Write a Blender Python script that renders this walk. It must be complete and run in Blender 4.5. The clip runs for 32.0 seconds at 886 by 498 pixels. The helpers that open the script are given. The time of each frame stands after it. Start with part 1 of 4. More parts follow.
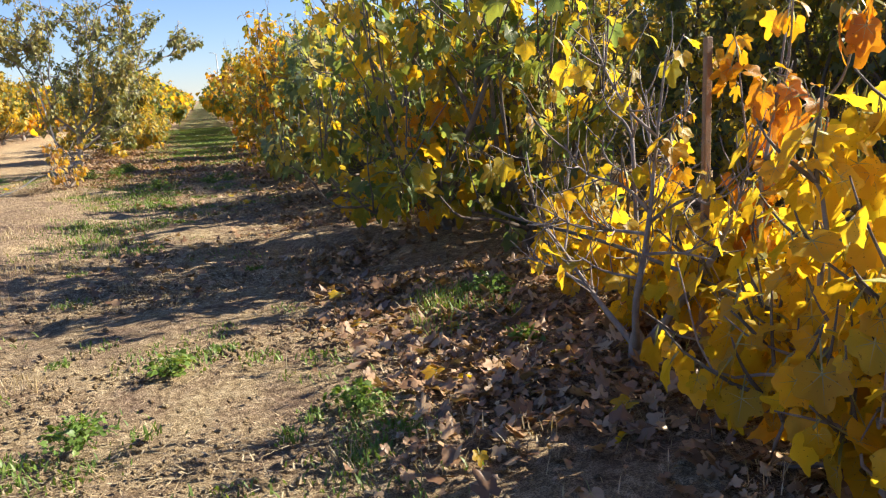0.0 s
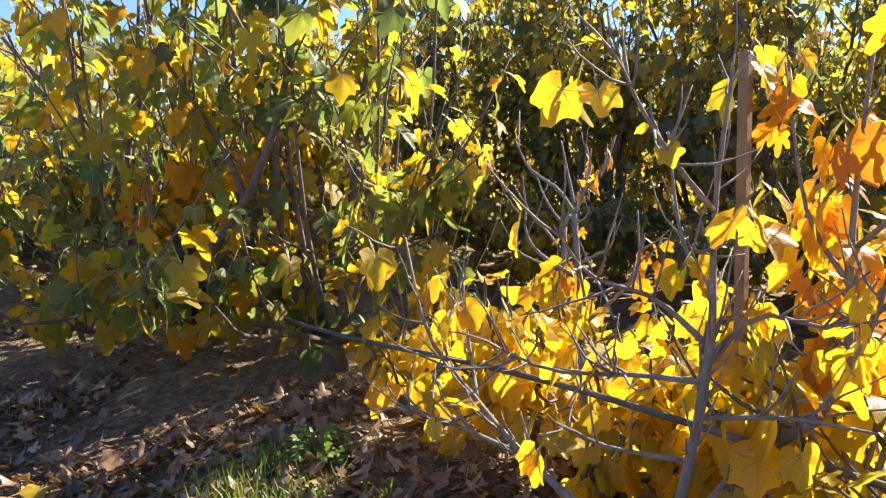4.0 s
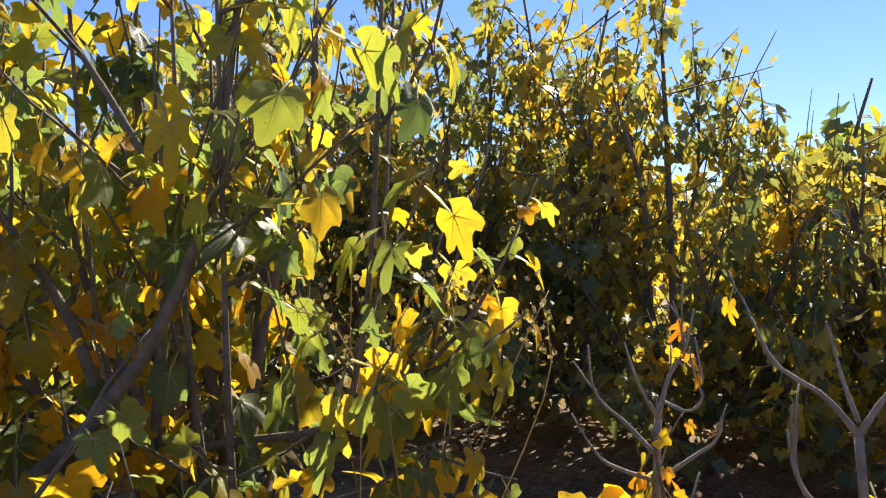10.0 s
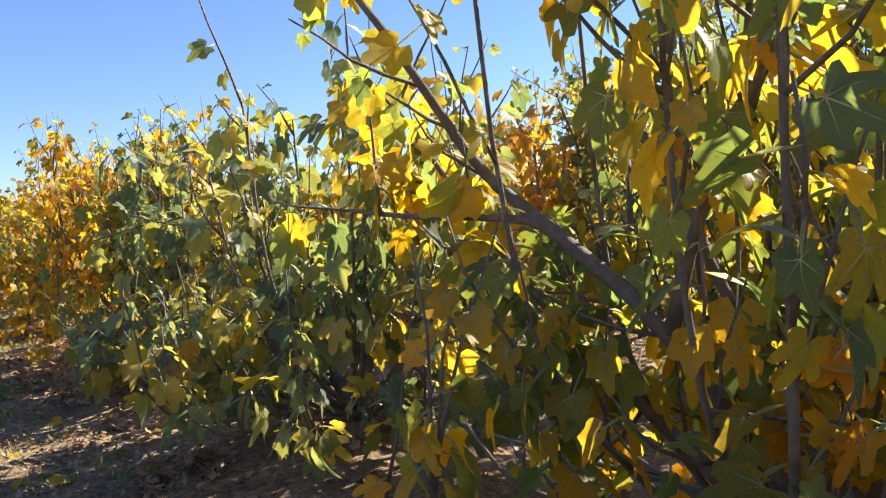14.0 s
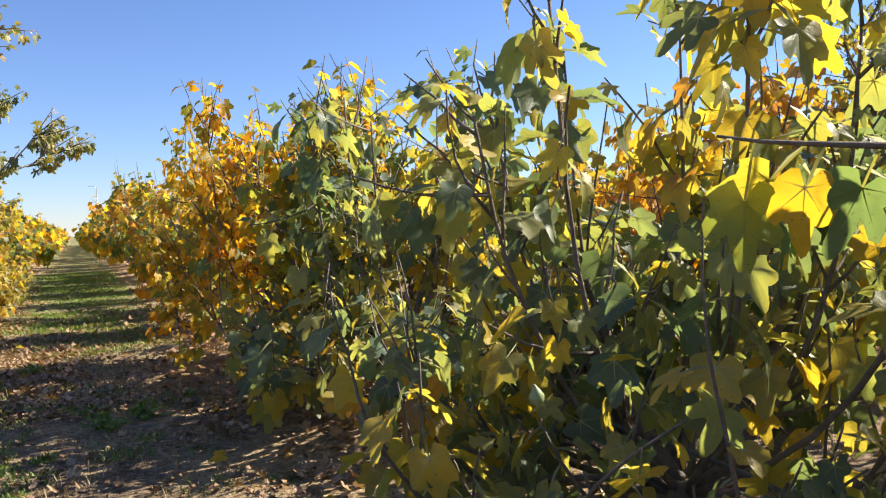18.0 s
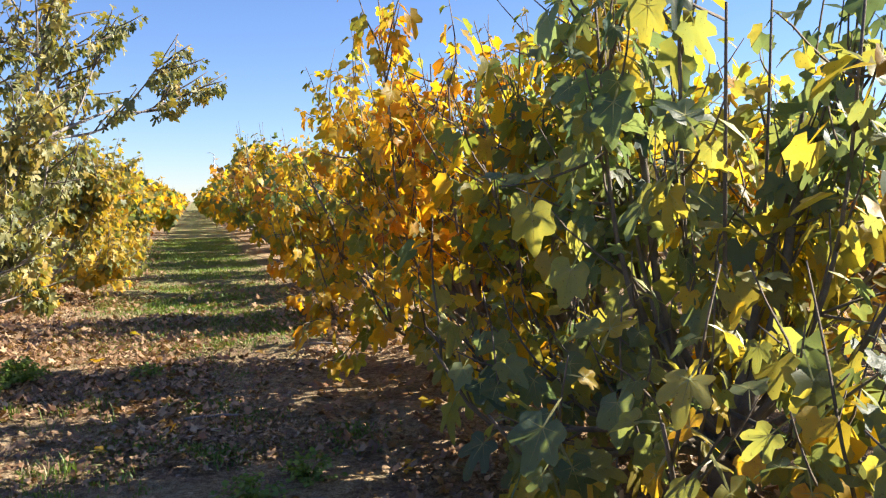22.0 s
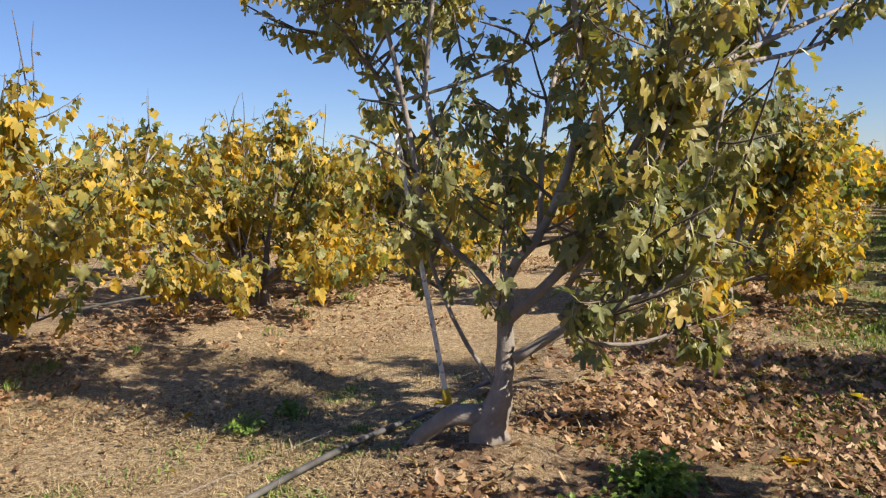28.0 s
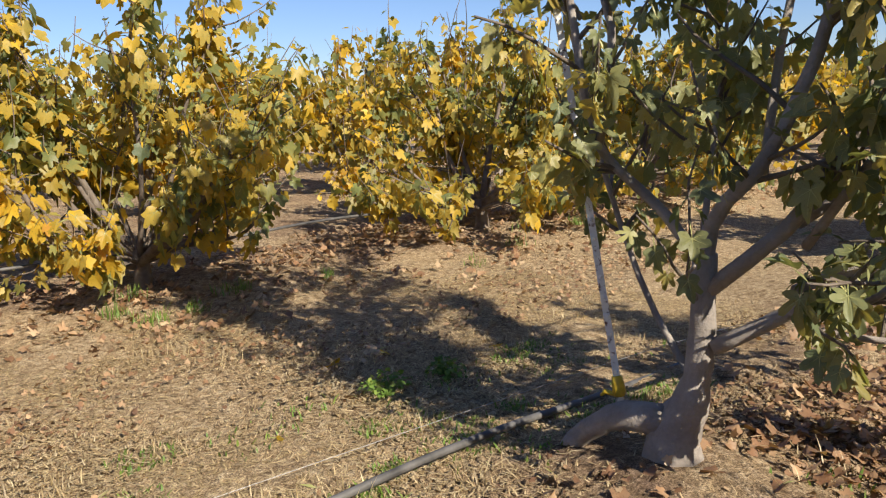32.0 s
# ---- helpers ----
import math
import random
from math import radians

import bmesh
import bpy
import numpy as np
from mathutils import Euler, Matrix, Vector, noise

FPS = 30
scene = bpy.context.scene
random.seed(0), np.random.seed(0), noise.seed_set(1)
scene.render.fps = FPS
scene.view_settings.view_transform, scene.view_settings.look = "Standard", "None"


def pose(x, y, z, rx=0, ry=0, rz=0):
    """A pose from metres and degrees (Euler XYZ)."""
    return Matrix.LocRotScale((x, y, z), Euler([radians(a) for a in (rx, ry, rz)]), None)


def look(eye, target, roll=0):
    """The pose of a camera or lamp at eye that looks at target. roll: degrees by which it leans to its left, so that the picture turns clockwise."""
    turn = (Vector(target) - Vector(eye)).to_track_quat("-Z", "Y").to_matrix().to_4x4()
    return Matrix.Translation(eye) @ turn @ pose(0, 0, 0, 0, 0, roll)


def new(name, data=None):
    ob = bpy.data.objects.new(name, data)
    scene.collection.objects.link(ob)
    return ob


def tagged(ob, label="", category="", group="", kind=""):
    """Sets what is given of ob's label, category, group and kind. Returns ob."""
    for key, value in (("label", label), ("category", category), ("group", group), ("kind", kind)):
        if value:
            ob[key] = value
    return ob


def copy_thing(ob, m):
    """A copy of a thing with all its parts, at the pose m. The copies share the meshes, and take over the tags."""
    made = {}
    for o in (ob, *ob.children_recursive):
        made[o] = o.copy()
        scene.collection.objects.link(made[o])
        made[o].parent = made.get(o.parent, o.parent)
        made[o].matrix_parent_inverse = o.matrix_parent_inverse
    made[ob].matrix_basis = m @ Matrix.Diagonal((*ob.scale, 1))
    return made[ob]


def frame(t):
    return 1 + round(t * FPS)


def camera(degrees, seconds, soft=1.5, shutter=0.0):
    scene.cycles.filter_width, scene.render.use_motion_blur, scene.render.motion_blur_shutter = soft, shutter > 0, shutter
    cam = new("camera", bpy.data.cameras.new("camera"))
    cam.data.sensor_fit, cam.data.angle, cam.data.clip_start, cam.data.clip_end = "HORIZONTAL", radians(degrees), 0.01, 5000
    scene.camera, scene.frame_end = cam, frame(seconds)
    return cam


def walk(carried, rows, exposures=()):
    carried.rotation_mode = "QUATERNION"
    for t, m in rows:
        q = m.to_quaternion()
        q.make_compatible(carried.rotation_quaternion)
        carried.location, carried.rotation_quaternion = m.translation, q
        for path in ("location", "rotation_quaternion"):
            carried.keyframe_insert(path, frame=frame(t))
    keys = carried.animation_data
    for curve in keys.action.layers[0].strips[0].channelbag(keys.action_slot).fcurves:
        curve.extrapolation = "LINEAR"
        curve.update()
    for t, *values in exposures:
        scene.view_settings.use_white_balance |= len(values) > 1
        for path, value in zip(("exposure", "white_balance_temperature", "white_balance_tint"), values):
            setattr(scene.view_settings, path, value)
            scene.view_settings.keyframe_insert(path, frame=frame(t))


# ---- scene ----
cam = camera(59.0, 32.0, soft=1.2)
PATH = [
    (0, (0.363, -0.551, 1.370), (0.914, 1.329, 0.967), -2.9),
    (0.5, (0.442, -0.202, 1.360), (1.227, 1.586, 0.929), -1.9),
    (1, (0.435, 0.097, 1.364), (1.360, 1.824, 0.961), -1.4),
    (1.5, (0.453, 0.345, 1.348), (1.453, 2.040, 0.988), -1.6),
    (2, (0.522, 0.595, 1.353), (1.589, 2.253, 1.019), -1.6),
    (2.5, (0.508, 0.813, 1.347), (1.636, 2.432, 1.020), -1.5),
    (4.5, (0.443, 1.566, 1.271), (1.738, 3.073, 1.041), -1.8),
    (5, (0.385, 1.818, 1.306), (1.685, 3.322, 1.081), -2.0),
    (5.5, (0.405, 2.116, 1.352), (1.625, 3.694, 1.200), -2.4),
    (6, (0.355, 2.358, 1.344), (1.487, 4.003, 1.247), -2.7),
    (6.5, (0.311, 2.591, 1.361), (1.511, 4.190, 1.283), -2.4),
    (7, (0.376, 2.773, 1.369), (1.735, 4.238, 1.293), -1.4),
    (7.5, (0.475, 2.928, 1.377), (2.054, 4.154, 1.334), -0.1),
    (8, (0.517, 2.994, 1.407), (2.310, 3.878, 1.367), 0.1),
    (8.5, (0.505, 3.035, 1.431), (2.363, 3.774, 1.383), 0.2),
    (9, (0.490, 3.056, 1.467), (2.376, 3.721, 1.427), 0.1),
    (9.5, (0.529, 3.056, 1.482), (2.397, 3.769, 1.458), -0.5),
    (10, (0.601, 3.087, 1.485), (2.388, 3.984, 1.479), -1.1),
    (10.5, (0.621, 3.169, 1.441), (2.244, 4.336, 1.439), -2.4),
    (11, (0.579, 3.328, 1.460), (2.100, 4.626, 1.417), -2.9),
    (11.5, (0.516, 3.535, 1.495), (1.940, 4.937, 1.414), -2.0),
    (12, (0.469, 3.772, 1.491), (1.805, 5.258, 1.416), -2.2),
    (12.5, (0.464, 4.038, 1.506), (1.733, 5.582, 1.430), -2.8),
    (13, (0.382, 4.235, 1.499), (1.587, 5.830, 1.427), -2.7),
    (13.5, (0.269, 4.425, 1.508), (1.410, 6.065, 1.435), -3.2),
    (14, (0.247, 4.670, 1.498), (1.339, 6.344, 1.423), -3.2),
    (14.5, (0.239, 4.915, 1.512), (1.304, 6.606, 1.430), -3.1),
    (16.5, (0.305, 5.884, 1.462), (1.350, 7.584, 1.333), -3.8),
    (17, (0.274, 6.152, 1.459), (1.293, 7.869, 1.344), -3.7),
    (17.5, (0.274, 6.425, 1.453), (1.220, 8.185, 1.365), -3.1),
    (18, (0.256, 6.697, 1.450), (1.104, 8.507, 1.381), -2.1),
    (18.5, (0.214, 6.987, 1.445), (0.988, 8.830, 1.379), -1.6),
    (19, (0.196, 7.302, 1.436), (0.915, 9.167, 1.366), -1.2),
    (19.5, (0.184, 7.607, 1.446), (0.875, 9.482, 1.360), -0.7),
    (20, (0.161, 7.903, 1.457), (0.830, 9.785, 1.347), -0.4),
    (20.5, (0.162, 8.225, 1.447), (0.816, 10.112, 1.335), -0.2),
    (21, (0.170, 8.567, 1.441), (0.815, 10.457, 1.327), -0.2),
    (21.5, (0.167, 8.908, 1.441), (0.803, 10.800, 1.315), -0.5),
    (22, (0.180, 9.238, 1.436), (0.784, 11.140, 1.304), -0.8),
    (22.5, (0.196, 9.555, 1.434), (0.761, 11.469, 1.309), -0.8),
    (23, (0.197, 9.877, 1.433), (0.730, 11.801, 1.308), -0.9),
    (23.5, (0.221, 10.204, 1.423), (0.626, 12.157, 1.282), -1.5),
    (24, (0.187, 10.499, 1.435), (0.297, 12.489, 1.268), -1.9),
    (24.5, (0.075, 10.792, 1.439), (-0.162, 12.770, 1.266), -2.7),
    (25, (0.047, 11.076, 1.454), (-0.504, 12.993, 1.303), -2.9),
    (25.5, (0.041, 11.365, 1.477), (-0.653, 13.238, 1.371), -2.4),
    (26, (-0.036, 11.665, 1.452), (-0.817, 13.504, 1.357), -2.1),
    (26.5, (-0.049, 11.935, 1.456), (-0.906, 13.740, 1.368), -1.7),
    (28.5, (-0.276, 12.792, 1.450), (-1.317, 14.486, 1.232), -2.1),
    (29, (-0.298, 12.990, 1.429), (-1.369, 14.657, 1.157), -2.1),
    (29.5, (-0.370, 13.195, 1.422), (-1.517, 14.805, 1.114), -2.1),
    (30, (-0.367, 13.397, 1.418), (-1.679, 14.868, 1.080), -2.2),
    (30.5, (-0.354, 13.553, 1.416), (-1.756, 14.935, 1.065), -2.4),
    (31, (-0.437, 13.690, 1.400), (-1.896, 15.012, 1.053), -2.6),
    (31.5, (-0.515, 13.792, 1.394), (-2.008, 15.075, 1.043), -2.6),
    (32, (-0.514, 13.812, 1.411), (-2.035, 15.060, 1.052), -2.7),
]
walk(cam, [(t, look(eye, target, roll)) for t, eye, target, roll in PATH],
     [(0, 1.35), (1, 1.62), (2, 1.7), (5, 1.78), (7, 1.65), (8, 1.4), (9, 1.3), (10, 1.3), (11, 1.55), (13, 1.65), (14.5, 1.55), (17, 1.35), (20, 1.45), (23, 1.5), (24, 1.38), (25, 0.95), (26, 0.85), (29, 0.85), (32, 0.85)])

# ---- world, sun, sky ----
world = bpy.data.worlds.new("world")
scene.world = world
world.use_nodes = True
SUN_AZ, SUN_EL = 92.0, 35.0   # degrees clockwise from +y, degrees above the horizon
wn = world.node_tree
sky = wn.nodes.new("ShaderNodeTexSky")
sky.sky_type = 'NISHITA'
sky.sun_disc = False
sky.sun_elevation = radians(SUN_EL)
sky.sun_rotation = radians(SUN_AZ)
sky.air_density, sky.dust_density, sky.ozone_density = 1.0, 0.0, 4.0
tint = wn.nodes.new("ShaderNodeMix")
tint.data_type, tint.blend_type = 'RGBA', 'MULTIPLY'
tint.inputs[0].default_value = 1.0
tint.inputs[7].default_value = (0.80, 0.84, 1.06, 1)
wn.links.new(sky.outputs[0], tint.inputs[6])
wn.links.new(tint.outputs[2], wn.nodes["Background"].inputs[0])
wn.nodes["Background"].inputs[1].default_value = 0.065
sun = new("sun", bpy.data.lights.new("sun", 'SUN'))
sun.data.energy, sun.data.angle, sun.data.color = 4.7, radians(0.53), (1.0, 0.91, 0.77)
sun_dir = Vector((math.sin(radians(SUN_AZ)) * math.cos(radians(SUN_EL)), math.cos(radians(SUN_AZ)) * math.cos(radians(SUN_EL)), math.sin(radians(SUN_EL))))
sun.matrix_world = look(sun_dir * 50, (0, 0, 0))


# ---- materials ----
def nodes_of(name):
    m = bpy.data.materials.new(name)
    m.use_nodes = True
    t = m.node_tree
    return m, t, t.nodes["Principled BSDF"], t.nodes["Material Output"]


def add(t, kind, **kw):
    n = t.nodes.new(kind)
    for k, v in kw.items():
        n.inputs[k].default_value = v
    return n


def math_node(t, op, a, b=0.0):
    n = t.nodes.new("ShaderNodeMath")
    n.operation = op
    for i, v in enumerate((a, b)):
        if isinstance(v, (int, float)):
            n.inputs[i].default_value = v
        else:
            t.links.new(v, n.inputs[i])
    return n.outputs[0]


def ramp(t, fac, stops, mode='LINEAR'):
    r = t.nodes.new("ShaderNodeValToRGB")
    r.color_ramp.interpolation = mode
    e = r.color_ramp.elements
    while len(e) < len(stops):
        e.new(0.5)
    for el, (p, c) in zip(e, stops):
        el.position, el.color = p, (*c, 1)
    t.links.new(fac, r.inputs[0])
    return r.outputs[0]


def mix_rgb(t, fac, a, b, mode='MIX'):
    n = t.nodes.new("ShaderNodeMix")
    n.data_type, n.blend_type = 'RGBA', mode
    for sock, v in ((n.inputs[0], fac), (n.inputs[6], a), (n.inputs[7], b)):
        if isinstance(v, (int, float)):
            sock.default_value = v
        elif isinstance(v, tuple):
            sock.default_value = (*v, 1)
        else:
            t.links.new(v, sock)
    return n.outputs[2]


def noise_of(t, scale, detail=3.0, rough=0.55, coords=None):
    n = t.nodes.new("ShaderNodeTexNoise")
    n.inputs["Scale"].default_value, n.inputs["Detail"].default_value, n.inputs["Roughness"].default_value = scale, detail, rough
    t.links.new(coords if coords is not None else t.nodes.new("ShaderNodeNewGeometry").outputs["Position"], n.inputs["Vector"])
    return n.outputs[0]


def bump(t, bsdf, height, strength, distance):
    b = add(t, "ShaderNodeBump", Strength=strength, Distance=distance)
    t.links.new(height, b.inputs["Height"])
    t.links.new(b.outputs[0], bsdf.inputs["Normal"])


def leaf_material(name, stops, patch=0.45, glow=0.5):
    """Thin leaf: each leaf has its own tone, leaves of one branch lean towards one hue, blades are mottled."""
    m, t, bsdf, out = nodes_of(name)
    geo = t.nodes.new("ShaderNodeNewGeometry")
    info = t.nodes.new("ShaderNodeObjectInfo")
    own = math_node(t, 'FRACT', math_node(t, 'ADD', geo.outputs["Random Per Island"], info.outputs["Random"]))
    hue = noise_of(t, 1.1, 2.0, 0.5)
    hue = math_node(t, 'MULTIPLY', math_node(t, 'SUBTRACT', hue, 0.5), patch * 3.2)
    fac = math_node(t, 'ADD', math_node(t, 'ADD', math_node(t, 'MULTIPLY', own, 0.62), 0.19), hue)
    mott = noise_of(t, 38.0, 4.0, 0.6)
    fac = math_node(t, 'ADD', fac, math_node(t, 'MULTIPLY', math_node(t, 'SUBTRACT', mott, 0.5), 0.22))
    col = ramp(t, fac, stops)
    spots = noise_of(t, 90.0, 2.0, 0.5)
    sp = math_node(t, 'GREATER_THAN', spots, 0.68)
    col = mix_rgb(t, math_node(t, 'MULTIPLY', sp, 0.45), col, (0.10, 0.055, 0.02))
    val = math_node(t, 'FRACT', math_node(t, 'MULTIPLY', own, 7.31))
    col = mix_rgb(t, 1.0, col, ramp(t, val, [(0.0, (0.72, 0.72, 0.72)), (1.0, (1.15, 1.15, 1.15))]), 'MULTIPLY')
    t.links.new(col, bsdf.inputs["Base Color"])
    bsdf.inputs["Roughness"].default_value = 0.46
    bsdf.inputs["Specular IOR Level"].default_value = 0.5
    bump(t, bsdf, noise_of(t, 120.0, 3.0), 0.35, 0.004)
    tr = t.nodes.new("ShaderNodeBsdfTranslucent")
    t.links.new(mix_rgb(t, 1.0, col, (1.24, 1.13, 0.45), 'MULTIPLY'), tr.inputs[0])
    mx = t.nodes.new("ShaderNodeMixShader")
    mx.inputs[0].default_value = glow
    t.links.new(bsdf.outputs[0], mx.inputs[1])
    t.links.new(tr.outputs[0], mx.inputs[2])
    t.links.new(mx.outputs[0], out.inputs[0])
    return m


G0, G1, G2 = (0.095, 0.165, 0.12), (0.165, 0.245, 0.12), (0.28, 0.33, 0.085)
Y0, Y1, Y2 = (0.48, 0.39, 0.065), (0.74, 0.48, 0.045), (0.76, 0.38, 0.025)
O0, B0 = (0.66, 0.27, 0.03), (0.27, 0.14, 0.055)
LEAF_MIX = leaf_material("fig_leaf_mixed", [(0.0, (0.105, 0.18, 0.13)), (0.26, (0.18, 0.26, 0.13)), (0.44, G2), (0.57, Y0), (0.73, Y1), (0.9, Y2), (1.0, O0)], 0.3, 0.74)
LEAF_SAGE = leaf_material("fig_leaf_sage", [(0.0, (0.11, 0.19, 0.15)), (0.32, (0.19, 0.26, 0.175)), (0.54, (0.31, 0.345, 0.15)), (0.73, (0.5, 0.43, 0.11)), (0.9, (0.68, 0.48, 0.06)), (1.0, (0.55, 0.29, 0.07))], 0.42, 0.64)
LEAF_ORANGE = leaf_material("fig_leaf_orange", [(0.0, Y1), (0.35, Y2), (0.7, O0), (1.0, (0.5, 0.2, 0.04))], 0.2, 0.55)
LEAF_YELLOW = leaf_material("fig_leaf_yellow", [(0.0, (0.34, 0.38, 0.07)), (0.14, (0.58, 0.49, 0.06)), (0.4, (0.74, 0.55, 0.05)), (0.8, Y1), (1.0, Y2)], 0.3, 0.66)
LEAF_OLIVE = leaf_material("fig_leaf_olive", [(0.0, (0.15, 0.20, 0.10)), (0.28, (0.26, 0.29, 0.10)), (0.48, (0.46, 0.36, 0.08)), (0.7, (0.64, 0.44, 0.055)), (0.9, Y1), (1.0, (0.62, 0.33, 0.06))], 0.34, 0.5)
LEAF_GREEN = leaf_material("fig_leaf_green", [(0.0, (0.13, 0.165, 0.09)), (0.3, (0.21, 0.24, 0.115)), (0.6, (0.36, 0.34, 0.13)), (0.82, (0.5, 0.39, 0.10)), (1.0, (0.44, 0.25, 0.09))], 0.35, 0.45)
LEAF_HEDGE = leaf_material("fig_leaf_hedge", [(0.0, (0.12, 0.17, 0.11)), (0.34, (0.20, 0.24, 0.12)), (0.56, (0.37, 0.34, 0.11)), (0.74, (0.58, 0.44, 0.08)), (0.92, Y1), (1.0, (0.62, 0.33, 0.06))], 0.34, 0.62)
LEAF_GOLD = leaf_material("fig_leaf_gold", [(0.0, G1), (0.2, G2), (0.38, Y0), (0.6, Y1), (0.82, Y2), (0.94, O0), (1.0, B0)], 0.36, 0.7)
LEAF_RUST = leaf_material("fig_leaf_rust", [(0.0, (0.34, 0.33, 0.08)), (0.22, (0.56, 0.43, 0.07)), (0.5, (0.68, 0.44, 0.06)), (0.72, (0.66, 0.33, 0.05)), (0.88, (0.48, 0.24, 0.07)), (1.0, B0)], 0.34, 0.5)
VEIN = leaf_material("leaf_vein", [(0.0, (0.3, 0.34, 0.14)), (1.0, (0.55, 0.5, 0.2))], 0.1, 0.3)
LEAF_DEAD = leaf_material("dead_leaf", [(0.0, (0.09, 0.05, 0.028)), (0.35, (0.25, 0.135, 0.07)), (0.65, (0.44, 0.28, 0.155)), (0.9, (0.6, 0.45, 0.28)), (1.0, (0.6, 0.42, 0.08))], 0.1, 0.2)
GRASS = leaf_material("green_grass", [(0.0, (0.10, 0.18, 0.035)), (0.6, (0.2, 0.32, 0.06)), (1.0, (0.38, 0.42, 0.12))], 0.2, 0.4)
STRAW = leaf_material("dry_grass", [(0.0, (0.20, 0.14, 0.07)), (0.5, (0.56, 0.43, 0.24)), (1.0, (0.82, 0.70, 0.46))], 0.1, 0.25)


def bark_material(name, a, b, c, scale=1.0):
    m, t, bsdf, out = nodes_of(name)
    pos = t.nodes.new("ShaderNodeNewGeometry").outputs["Position"]
    big, fine = noise_of(t, 7 * scale, 4, 0.6, pos), noise_of(t, 70 * scale, 5, 0.65, pos)
    col = ramp(t, big, [(0.3, a), (0.5, b), (0.7, c)])
    col = mix_rgb(t, math_node(t, 'MULTIPLY', fine, 0.55), col, tuple(0.45 * v for v in a))
    t.links.new(col, bsdf.inputs["Base Color"])
    bsdf.inputs["Roughness"].default_value = 0.85
    bump(t, bsdf, math_node(t, 'ADD', fine, math_node(t, 'MULTIPLY', big, 0.8)), 0.6, 0.012)
    return m


BARK = bark_material("fig_bark", (0.25, 0.215, 0.185), (0.36, 0.315, 0.275), (0.46, 0.41, 0.36))
TWIG = bark_material("fig_twig", (0.13, 0.10, 0.075), (0.20, 0.16, 0.125), (0.28, 0.23, 0.18), 2.0)
TWIG_PALE = bark_material("pale_twig", (0.24, 0.20, 0.175), (0.34, 0.29, 0.255), (0.44, 0.385, 0.345), 2.0)
WOOD = bark_material("stake_wood", (0.30, 0.18, 0.10), (0.40, 0.25, 0.14), (0.46, 0.31, 0.19), 1.5)


def ground_material():
    m, t, bsdf, out = nodes_of("orchard_ground")
    pos = t.nodes.new("ShaderNodeNewGeometry").outputs["Position"]
    sep = t.nodes.new("ShaderNodeSeparateXYZ")
    t.links.new(pos, sep.inputs[0])
    n_big, n_mid, n_fine, n_grit = noise_of(t, 0.5, 4, 0.6, pos), noise_of(t, 2.6, 4, 0.6, pos), noise_of(t, 22, 6, 0.7, pos), noise_of(t, 140, 4, 0.7, pos)
    soil = ramp(t, n_fine, [(0.3, (0.08, 0.05, 0.033)), (0.5, (0.25, 0.165, 0.11)), (0.68, (0.5, 0.345, 0.235))])
    straw = ramp(t, n_fine, [(0.3, (0.19, 0.12, 0.06)), (0.5, (0.58, 0.42, 0.24)), (0.66, (0.84, 0.67, 0.43))])
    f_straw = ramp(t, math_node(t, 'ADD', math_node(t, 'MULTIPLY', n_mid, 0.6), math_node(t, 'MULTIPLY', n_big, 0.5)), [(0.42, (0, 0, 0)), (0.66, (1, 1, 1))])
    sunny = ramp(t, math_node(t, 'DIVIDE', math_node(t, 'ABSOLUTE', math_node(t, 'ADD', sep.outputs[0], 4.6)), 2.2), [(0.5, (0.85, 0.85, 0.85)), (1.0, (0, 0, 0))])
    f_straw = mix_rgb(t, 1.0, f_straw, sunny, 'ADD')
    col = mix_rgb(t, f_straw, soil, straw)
    green = ramp(t, n_fine, [(0.3, (0.07, 0.11, 0.025)), (0.5, (0.2, 0.28, 0.06)), (0.72, (0.40, 0.40, 0.14))])
    off = math_node(t, 'ABSOLUTE', math_node(t, 'SUBTRACT', sep.outputs[0], 0.3))
    lane = ramp(t, math_node(t, 'DIVIDE', off, 1.6), [(0.0, (1, 1, 1)), (0.55, (0.9, 0.9, 0.9)), (1.0, (0, 0, 0))])
    ahead = ramp(t, math_node(t, 'DIVIDE', sep.outputs[1], 40.0), [(0.0, (0.08, 0.08, 0.08)), (0.38, (0.12, 0.12, 0.12)), (0.55, (0.8, 0.8, 0.8)), (1.0, (1, 1, 1))])
    patch = ramp(t, math_node(t, 'ADD', math_node(t, 'MULTIPLY', n_mid, 0.7), math_node(t, 'MULTIPLY', n_fine, 0.3)), [(0.4, (0, 0, 0)), (0.56, (1, 1, 1))])
    fg = math_node(t, 'MULTIPLY', math_node(t, 'MULTIPLY', lane, ahead), patch)
    col = mix_rgb(t, fg, col, green)
    col = mix_rgb(t, ramp(t, n_grit, [(0.42, (0.75, 0.75, 0.75)), (0.55, (0, 0, 0))]), col, (0.10, 0.066, 0.042))
    t.links.new(col, bsdf.inputs["Base Color"])
    bsdf.inputs["Roughness"].default_value = 0.95
    bsdf.inputs["Specular IOR Level"].default_value = 0.15
    bump(t, bsdf, math_node(t, 'ADD', math_node(t, 'MULTIPLY', n_grit, 0.35), n_fine), 1.0, 0.045)
    return m


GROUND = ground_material()


